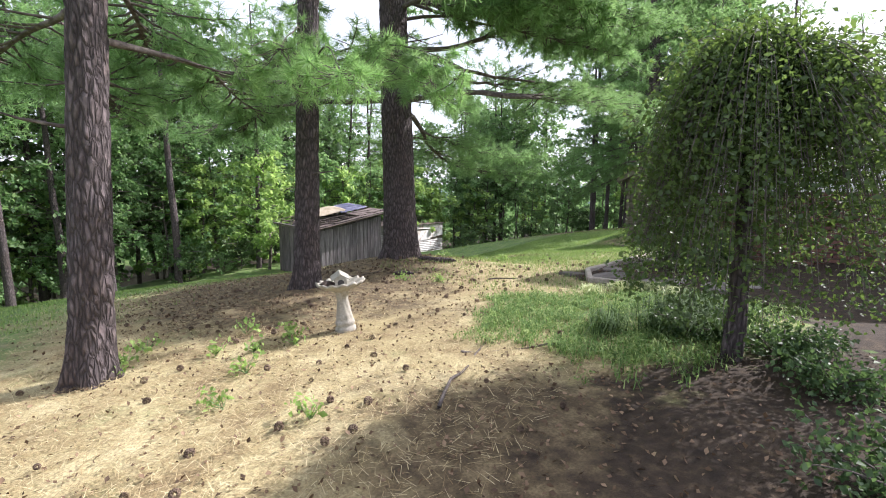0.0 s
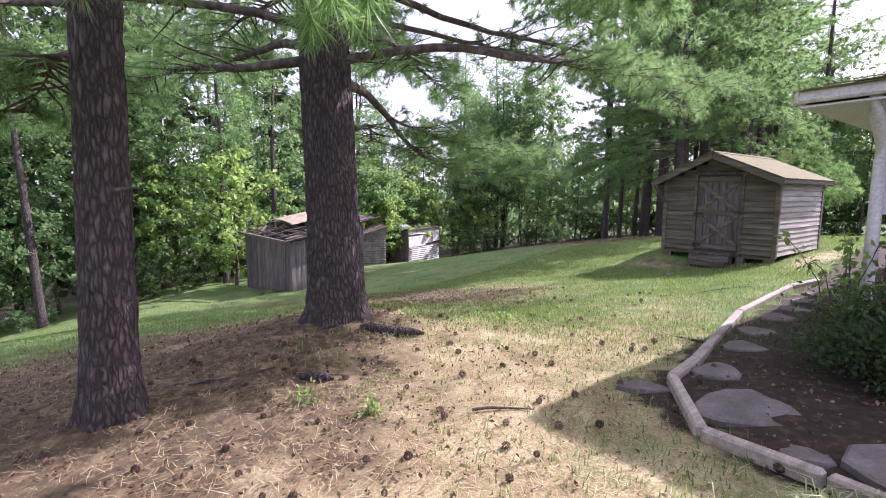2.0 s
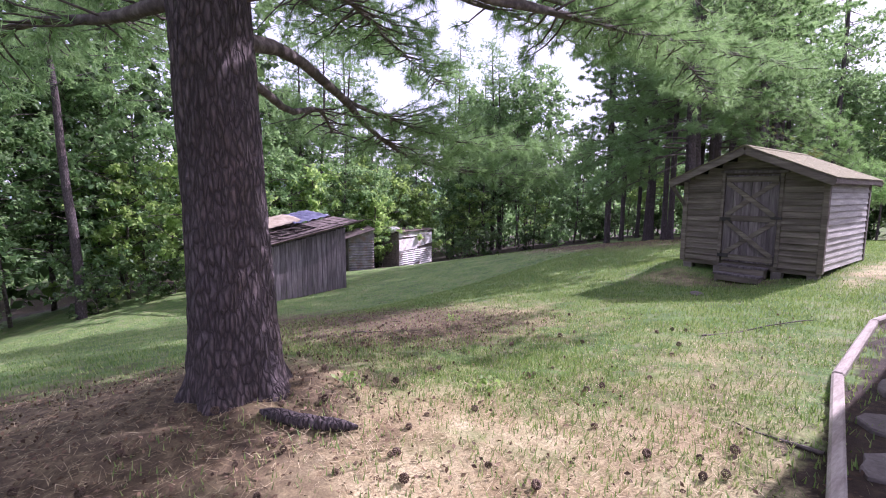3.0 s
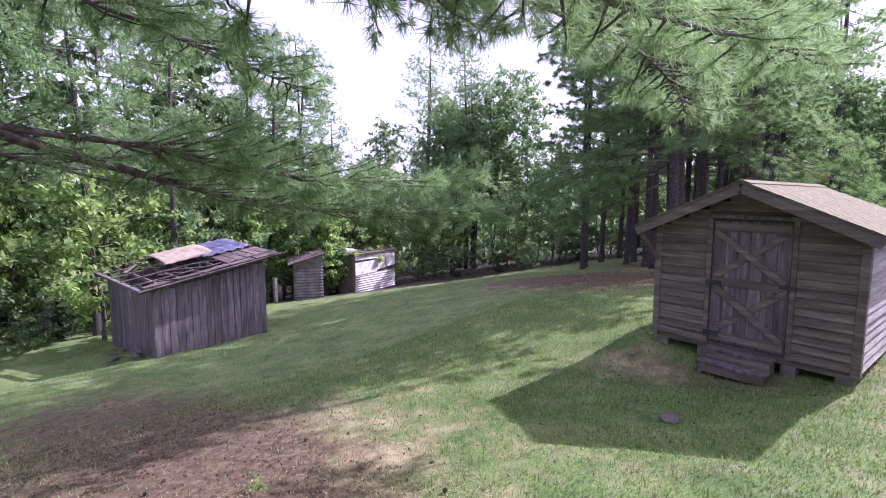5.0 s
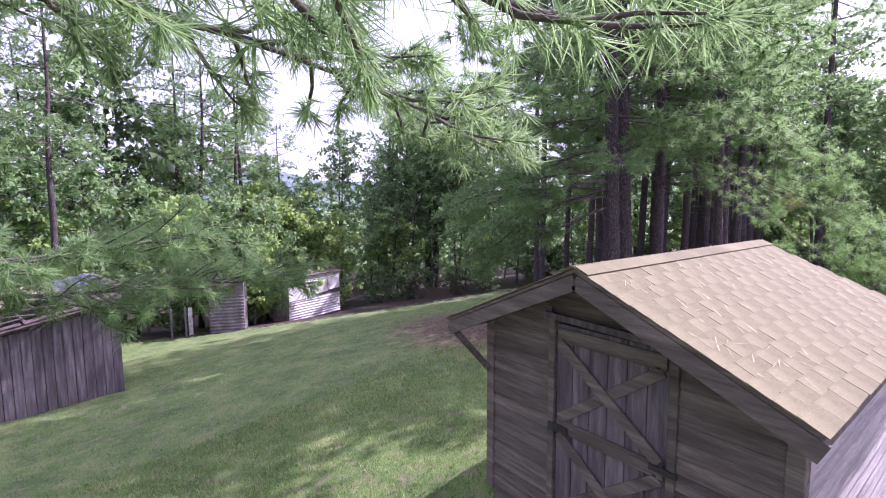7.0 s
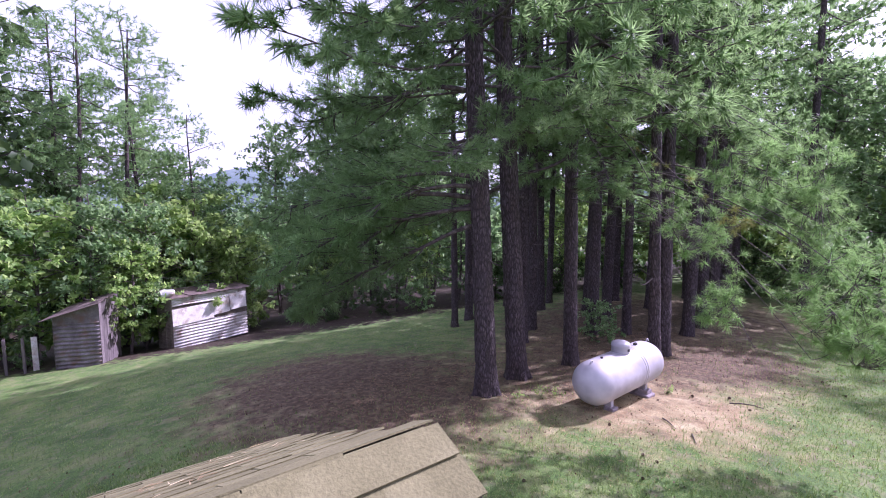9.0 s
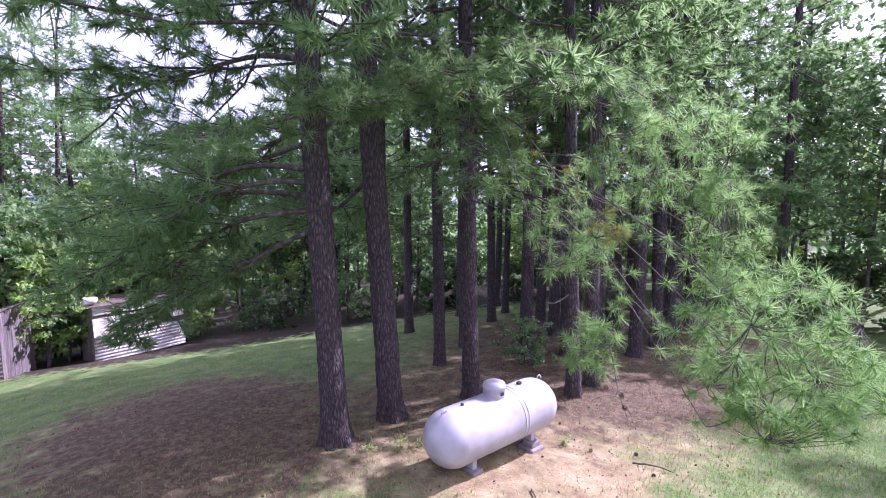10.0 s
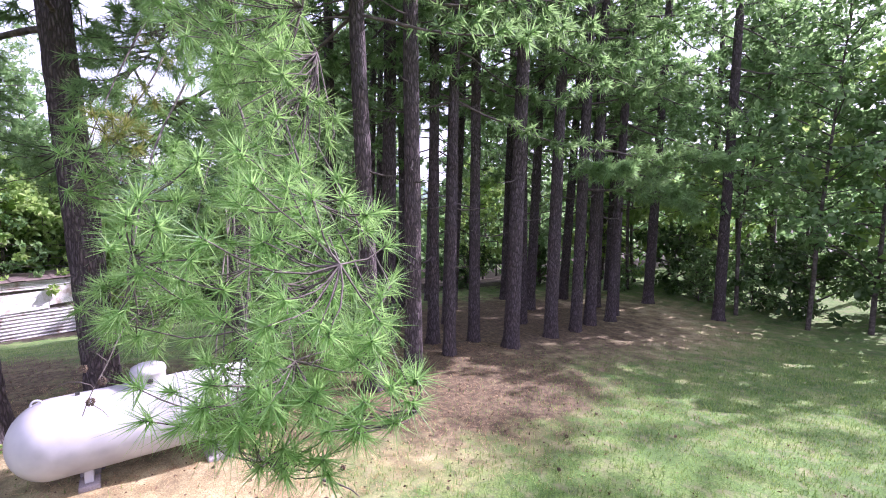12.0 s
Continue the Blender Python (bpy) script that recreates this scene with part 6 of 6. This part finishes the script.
def planting():
    rng = np.random.default_rng(61)
    variegated = foliage("striped_grass_leaves", (0.28, 0.34, 0.14), (0.42, 0.47, 0.22), (0.6, 0.62, 0.4), (0.6, 0.65, 0.3), 0.3)
    dark_grass = foliage("dark_strap_leaves", (0.03, 0.06, 0.02), (0.055, 0.1, 0.03), (0.09, 0.15, 0.05), (0.15, 0.25, 0.06), 0.25, 0.8)
    for x, y, k in ((-3.5, 5.36, 150), (-3.3, 5.5, 110), (-3.66, 4.98, 80), (-3.05, 5.5, 150), (-2.8, 5.4, 120)):
        clump(x, y, 2 * k + 60, 0.15, variegated, "arching clump of pale striped strap leaves", rng, 0.075, width=0.008, arch=0.9, lean=0.8)
    for x, y in ((-2.1, 4.3), (-1.85, 4.1), (-2.45, 4.5), (-2.3, 4.05), (-2.45, 4.95), (-2.15, 4.65), (-2.6, 3.75)):
        clump(x, y, 190, 0.24, dark_grass, "dark arching clump of strap leaves in shade", rng, 0.1)
    # dense round bush against the house
    for x, y, s, n in ((-3.72, 7.75, 0.62, 8000), (-3.3, 7.5, 0.42, 4200)):
        bush = thing("garden_bush", x, y, gz(x, y) - 0.02, "dense dark evergreen bush in the bed", "bush", "bed bushes")
        wood = Heap()
        C = []
        for k in range(70):
            d = unit(rng.normal(0, 1, 3)) * np.array([1, 1, 0.9])
            d[2] = abs(d[2]) * 1.25 + 0.05
            end = d * s * rng.uniform(0.75, 1.12)
            path = limb_path((0, 0, 0), end, -0.05, rng, 5, 0.04)
            wood.add(*tube(path, np.linspace(0.012, 0.003, 5), 4))
            m = n // 70
            C.append(path[-1] + rng.normal(0, 0.11, (m, 3)) * s * 1.4 - d * rng.uniform(0, 0.28, (m, 1)) * s)
        mesh_part("branchwork", wood.mesh("branchwork"), M_LIMB, bush, kind="stuff")
        V, F = leaves(np.concatenate(C), 0.042, rng)
        V[:, 2] = np.maximum(V[:, 2], 0.02)
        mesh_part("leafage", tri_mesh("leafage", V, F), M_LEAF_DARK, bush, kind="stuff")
    # low creeping shrubs on the dark bank
    for x, y, s, n in ((-0.42, 2.45, 0.42, 900), (-0.95, 3.55, 0.3, 500), (-1.35, 4.05, 0.4, 900), (-2.0, 4.1, 0.35, 700)):
        low = thing("creeping_shrub", x, y, gz(x, y) - 0.02, "low blue-green creeping shrub on the shaded bank", "shrub", "creeping shrubs")
        wood, C = Heap(), []
        for k in range(24):
            t = rng.uniform(0, 6.283)
            end = np.array([math.cos(t) * s, math.sin(t) * s, rng.uniform(0.1, 0.3)]) * rng.uniform(0.5, 1.1)
            path = limb_path((0, 0, 0), end, -0.12, rng, 6, 0.04)
            wood.add(*tube(path, np.linspace(0.007, 0.002, 6), 4))
            C.append(path[2:].repeat(n // 48 + 1, 0) + rng.normal(0, 0.045, (4 * (n // 48 + 1), 3)))
        mesh_part("branchwork", wood.mesh("branchwork"), M_LIMB, low, kind="stuff")
        V, F = leaves(np.concatenate(C), 0.04, rng)
        V[:, 2] = np.maximum(V[:, 2], 0.02)
        mesh_part("leafage", tri_mesh("leafage", V, F), M_LEAF_DARK, low, kind="stuff")
    # tall shoots rising out of the bush
    shoots = thing("shrub", -4.25, 8.6, gz(-4.25, 8.6), "spindly shrub with small leaves on long shoots", "shrub")
    wood, C = Heap(), []
    for k in range(9):
        end = np.array([rng.uniform(-0.55, 0.25), rng.uniform(-0.5, 0.4), rng.uniform(0.6, 1.15)])
        path = limb_path((0, 0, 0), end, -0.1, rng, 7, 0.03)
        wood.add(*tube(path, np.linspace(0.008, 0.003, 7), 4))
        C += [p + rng.normal(0, 0.03, 3) for p in path[2:] for _ in range(7)]
    mesh_part("stem", wood.mesh("stem"), M_LIMB, shoots, kind="stuff")
    mesh_part("leafage", tri_mesh("leafage", *leaves(np.array(C), 0.075, rng)), M_LEAF_BRIGHT, shoots, kind="stuff")
    # weeping tree at the corner of the straw
    x, y = -1.6, 3.75
    tree = thing("weeping_tree", x, y, gz(x, y) - 0.03, "small weeping tree with a mop of hanging leafy strands", "tree")
    trunk = limb_path((0, 0, 0), (0.05, 0.0, 1.95), 0.0, rng, 10, 0.012)
    mesh_part("trunk", smooth(tri_mesh("trunk", *tube(trunk, np.linspace(0.075, 0.04, 10), 12, 0.06, rng))), M_BARK, tree)
    wood, C = Heap(), []
    for k in range(640):
        ang = rng.uniform(0, 6.283)
        rad = (0.88 + 0.14 * math.sin(3 * ang)) * math.sqrt(rng.uniform(0.02, 1)) * (1 + 0.5 * max(0.0, math.cos(ang - 0.9)))
        top = np.array([rad * 0.42 * math.cos(ang), rad * 0.42 * math.sin(ang), 2.42 - 0.2 * rad + rng.uniform(-0.3, 0.14)])
        end = np.array([rad * math.cos(ang), rad * math.sin(ang), rng.uniform(0.42, 1.65) + 0.2 * (1 - rad)])
        P = np.stack([trunk[-1] * (1 - u) ** 2 + 2 * u * (1 - u) * (top * 1.15) + u * u * end for u in np.linspace(0.15, 1, 9)])
        wood.add(*tube(P, np.linspace(0.0045, 0.0015, 9), 3))
        C.append(P[1:].repeat(11, 0) + rng.normal(0, 0.06, (88, 3)))
    mesh_part("hanging_growth", wood.mesh("hanging_growth"), M_LIMB, tree, kind="stuff")
    mesh_part("leafage", tri_mesh("leafage", *leaves(np.concatenate(C), 0.04, rng)), M_LEAF_WEEPING, tree, kind="stuff")
    # broad-leaved weeds and seedlings on the straw
    weeds = [(-4.9, 0.9), (-4.7, 1.2), (-5.4, 1.3), (-4.2, 1.0), (-3.6, 0.7), (-3.0, 1.1), (-4.9, 1.6), (-4.6, 1.55), (-5.6, 0.4), (-6.0, 4.3), (-6.5, 4.0), (-10.7, 9.2), (-7.3, 6.9), (-13.2, 25.6), (-13.4, 25.2), (-11.7, 27.7), (-13.0, 25.9), (-5.0, 0.15), (-5.35, 0.2), (-7.9, 5.9)]
    for x, y in weeds:
        w = thing("weed", x, y, gz(x, y), "low green weed growing through the straw", "weed", "weeds")
        wood, C = Heap(), []
        for k in range(7):
            end = np.array([rng.uniform(-0.1, 0.1), rng.uniform(-0.1, 0.1), rng.uniform(0.04, 0.13)])
            wood.add(*tube(limb_path((0, 0, -0.01), end, -0.05, rng, 4), np.linspace(0.004, 0.002, 4), 4))
            C.append(end + rng.normal(0, 0.03, (6, 3)))
        mesh_part("stem", wood.mesh("stem"), M_LEAF, w, kind="stuff")
        V, F = leaves(np.concatenate(C), 0.052, rng)
        V[:, 2] = np.maximum(V[:, 2], 0.005)
        mesh_part("leafage", tri_mesh("leafage", V, F), M_LEAF_BRIGHT, w, kind="stuff")


planting()


# ---- ground litter ----
def scatter(n, x0, x1, y0, y1, keep, rng):
    P = np.stack([rng.uniform(x0, x1, n), rng.uniform(y0, y1, n)], -1)
    P = P[rng.uniform(0, 1, n) < keep(P[:, 0], P[:, 1])]
    return np.concatenate([P, ground_z(P[:, 0], P[:, 1])[:, None]], 1)


def litter():
    rng = np.random.default_rng(71)

    def grass_keep(x, y):
        return np.clip(1.12 - straw_at(x, y) * 1.25, 0.0, 1) * (1 - 0.8 * shaded_duff_at(x, y)) * (1 - mulch_at(x, y)) * ~((x > X0) & (x < X1) & (y > Y0) & (y < Y1))

    P = np.concatenate([scatter(200000, -16, -4.5, 6, 24, grass_keep, rng), scatter(100000, -14, -5.5, 24, 42, grass_keep, rng), scatter(50000, -26, -14, 0, 30, grass_keep, rng), scatter(30000, -14, -8, -4, 8, grass_keep, rng), scatter(30000, -8, -3.8, 4.2, 8.5, lambda x, y: 0.55 * np.clip(1.2 - straw_at(x, y), 0, 1) * (1 - mulch_at(x, y)), rng)])
    tagged(mesh_part("lawn_grass", tri_mesh("lawn_grass", *blades(P, 0.055, 0.011, rng, 0.7)), M_GRASS), "short green lawn grass with bleached blades", "grass", kind="stuff")
    def cover(x, y):
        rag = 0.13 * (np.sin(5.1 * x + 2.3 * y) + np.sin(6.7 * y - 3.9 * x + 1.0) + 0.6 * np.sin(13 * x + 11 * y))
        inner = np.minimum(4.05 + 0.88 * (x + 4.76) - y, y - 3.0 - np.maximum(0, -(x + 3.6))) + rag
        thin = 0.52 + 0.3 * np.sin(9 * x - 4 * y) * np.sin(7 * y + 3 * x) + 0.2 * np.sin(23 * x) * np.sin(19 * y)
        return np.clip(inner / 0.4 + 0.25, 0, 1) * np.clip(thin, 0.1, 1) * (y < 5.5) * np.clip((-1.5 - x) * 2, 0, 1)

    P = scatter(80000, -5.4, -1.5, 2.6, 5.6, cover, rng)
    tagged(mesh_part("cover_grass", tri_mesh("cover_grass", *blades(P[::2], 0.085, 0.0075, rng, 1.3, 1, 0.7)), M_COVER), "arching blades among the low ground cover", "grass", kind="stuff")
    tagged(mesh_part("ground_cover", tri_mesh("ground_cover", *leaves(P + np.abs(rng.normal(0, 0.035, P.shape)) * np.array([0, 0, 1.0]) + np.array([0, 0, 0.01]), 0.024, rng)), M_COVER), "patch of low leafy ground cover", "ground cover", kind="stuff")
    P = scatter(220000, -11, 0.5, -3, 11, lambda x, y: straw_at(x, y) ** 0.8 * (1 - 0.75 * shaded_duff_at(x, y)) * (mulch_at(x, y) < 0.3), rng)
    def straw_mesh(P, material, label):
        n = len(P)
        a, L = rng.uniform(0, 6.283, n), rng.uniform(0.04, 0.15, n)
        d = np.stack([np.cos(a) * L, np.sin(a) * L, rng.uniform(0.0, 0.025, n)], -1)
        w = np.stack([-np.sin(a), np.cos(a), 0 * a], -1) * 0.0019
        up = np.array([0, 0, 0.012])
        V = np.stack([P + up - w, P + up + w, P + up + d], 1).reshape(-1, 3)
        tagged(mesh_part("pine_straw", tri_mesh("pine_straw", V, np.arange(3 * n).reshape(-1, 3)), material), label, "pine straw", kind="stuff")

    straw_mesh(P, M_STRAW, "scattered dry tan pine needles")
    straw_mesh(scatter(70000, -17, -8.5, 22, 34, lambda x, y: straw_at(x, y) * (1 - 0.6 * shaded_duff_at(x, y)), rng), M_STRAW_RUST, "fresh rust-orange pine needles round the tank")
    P = np.concatenate([scatter(26000, -11, -0.5, -2, 8, lambda x, y: np.clip(straw_at(x, y) * 0.5 + shaded_duff_at(x, y), 0, 1), rng), scatter(16000, -20, -9, 18, 34, shaded_duff_at, rng), scatter(9000, -15, -8.5, 6, 11.5, shaded_duff_at, rng), scatter(7000, -17, -6, 6, 20, lambda x, y: 0.45 + 0 * x, rng), scatter(4000, -14, -7, 24, 34, lambda x, y: 0.5 + 0 * x, rng)])
    V, F = leaves(P + np.array([0, 0, 0.012]), 0.036, rng)
    V[:, 2] = np.maximum(V[:, 2], np.repeat(P[:, 2] + 0.003, 4))
    tagged(mesh_part("leaf_litter", tri_mesh("leaf_litter", V, F), M_LITTER), "brown bits of bark and dead leaves", "leaf litter", kind="stuff")
    # fallen needles on the shed roof
    n = 700
    x, y = rng.uniform(XC - 1.5, XC + 1.5, n), rng.uniform(15.8, 19.5, n)
    keep = np.sin(x * 3.1 + y * 2.3) + np.sin(y * 4.7 - x) > -0.4
    x, y = x[keep], y[keep]
    z = ZP - (ZP - ZE) * np.abs(x - XC) / 1.62 + 0.042
    a, L = rng.uniform(0, 6.283, len(x)), rng.uniform(0.06, 0.16, len(x))
    d = np.stack([np.cos(a) * L, np.sin(a) * L, -np.sign(x - XC) * np.cos(a) * L * (ZP - ZE) / 1.62 + 0.004], -1)
    w = np.stack([-np.sin(a), np.cos(a), 0 * a], -1) * 0.003
    B = np.stack([x, y, z], -1)
    V = np.stack([B - w, B + w, B + d], 1).reshape(-1, 3)
    tagged(mesh_part("roof_needles", tri_mesh("roof_needles", V, np.arange(len(V)).reshape(-1, 3)), M_STRAW), "dry pine needles fallen on the shed roof", "pine straw", kind="stuff")
    # pine cones
    shapes = []
    for k in range(3):
        heap = Heap()
        for ring in range(6):
            z, r = 0.012 + ring * 0.013, 0.034 * math.sin(math.pi * (0.22 + 0.68 * ring / 6)) + 0.004
            for j in range(7):
                t = 2 * math.pi * (j + 0.5 * (ring % 2)) / 7 + rng.uniform(-0.1, 0.1)
                c, s_ = math.cos(t), math.sin(t)
                q = np.array([[c * r * 0.35, s_ * r * 0.35, z], [c * r - s_ * 0.012, s_ * r + c * 0.012, z + 0.006], [c * r * 1.25, s_ * r * 1.25, z + 0.002], [c * r + s_ * 0.012, s_ * r - c * 0.012, z + 0.006], [c * r * 0.9, s_ * r * 0.9, z - 0.008]])
                heap.add(q, [(0, 1, 2), (0, 2, 3), (0, 4, 1), (1, 4, 2), (2, 4, 3), (3, 4, 0)])
        me = heap.mesh("pine_cone")
        me.materials.append(M_CONE)
        shapes.append(me)
    P = np.concatenate([scatter(330, -8.5, -1.8, -0.5, 8.5, straw_at, rng)[:210], scatter(80, -12, -6.5, 5, 11, lambda x, y: 0 * x + 0.7, rng)[:45], scatter(60, -14, -9, 19, 33, lambda x, y: 0 * x + 0.5, rng)[:24]])
    for p in P:
        ob = new("pine_cone", shapes[int(rng.integers(0, 3))])
        ob.matrix_basis = pose(p[0], p[1], p[2] + 0.02, rng.uniform(50, 110), 0, rng.uniform(0, 360)) @ Matrix.Scale(rng.uniform(0.42, 0.72), 4)
        tagged(ob, "open brown pine cone lying on the ground", "pine cone", "pine cones")
    for x, y, z in ((-9.77, 26.19, 2.17), (-9.97, 26.15, 2.33), (-9.86, 26.24, 2.26)):
        ob = attach(new("hanging_cone", shapes[0]), BOUGH_PINE)
        ob.matrix_basis = pose(*(np.array([x, y, z]) - BOUGH_FOOT), 170, 15, rng.uniform(0, 360)) @ Matrix.Scale(0.62, 4)
        tagged(ob, label="dark open cone on the dead twig")
    # fallen sticks, a rotting log and a stone
    sticks = [((-2.5, 1.75), (-3.3, 2.9)), ((-3.2, 2.5), (-2.6, 3.3)), ((-7.6, 3.3), (-7.35, 4.0)), ((-7.0, 4.2), (-6.7, 4.45)), ((-5.1, 7.75), (-5.65, 7.85)), ((-10.7, 28.0), (-10.2, 28.2)), ((-11.1, 26.3), (-10.75, 26.05)), ((-10.5, 26.05), (-10.3, 25.75)), ((-6.9, 10.2), (-6.2, 11.9)), ((-5.5, 4.9), (-5.2, 5.25)), ((-11.4, 7.6), (-10.8, 7.9))]
    for (ax, ay), (bx, by) in sticks:
        path = limb_path((ax, ay, gz(ax, ay) + 0.02), (bx, by, gz(bx, by) + 0.02), -0.01, rng, 8, 0.02)
        tagged(mesh_part("fallen_stick", smooth(tri_mesh("fallen_stick", *tube(path, np.linspace(0.014, 0.005, 8), 6, 0.1, rng))), M_LIMB), "dry fallen stick on the ground", "stick", "fallen sticks")
    for (ax, ay), (bx, by), r in (((-7.8, 5.12), (-7.2, 5.62), 0.05), ((-7.0, 4.1), (-6.72, 4.32), 0.04)):
        path = limb_path((ax, ay, gz(ax, ay) + r * 0.6), (bx, by, gz(bx, by) + r * 0.6), -0.02, rng, 10, 0.02)
        V, F = tube(path, r * np.array([0.3, 0.8, 1, 1.1, 1, 1.05, 0.95, 1, 0.8, 0.3]), 12, 0.1, rng)
        tagged(mesh_part("rotting_log", smooth(tri_mesh("rotting_log", V, F)), M_BARK), "short rotting log lying in the straw", "log", "rotting logs")
    bm = bmesh.new()
    bmesh.ops.create_icosphere(bm, subdivisions=3, radius=0.11)
    for v in bm.verts:
        v.co = Vector((v.co.x * 1.2, v.co.y, v.co.z * 0.5)) * (1 + 0.25 * noise.noise(v.co * 9))
    ob = part("rock", bm, M_STONE)
    ob.location = (-8.5, 13.58, gz(-8.5, 13.58) + 0.02)
    tagged(ob, "small pale rock half sunk in the grass", "rock")


litter()


def hill():
    """The far wooded ridge, with the distance haze put into its colour."""
    P, n = [], 60
    for i in range(n + 1):
        a = math.radians(100 + 100 * i / n)
        h = 26 + 16 * math.sin(i * 0.21) + 5 * math.sin(i * 0.7)
        for r, z in ((520, -12), (560, h * 0.6), (620, h), (760, h * 0.9), (900, -12)):
            P.append((r * math.cos(a), r * math.sin(a), z))
    F = [(i * 5 + j, (i + 1) * 5 + j, (i + 1) * 5 + j + 1, i * 5 + j + 1) for i in range(n) for j in range(4)]
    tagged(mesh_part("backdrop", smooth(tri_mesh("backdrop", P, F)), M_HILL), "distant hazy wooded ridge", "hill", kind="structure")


hill()
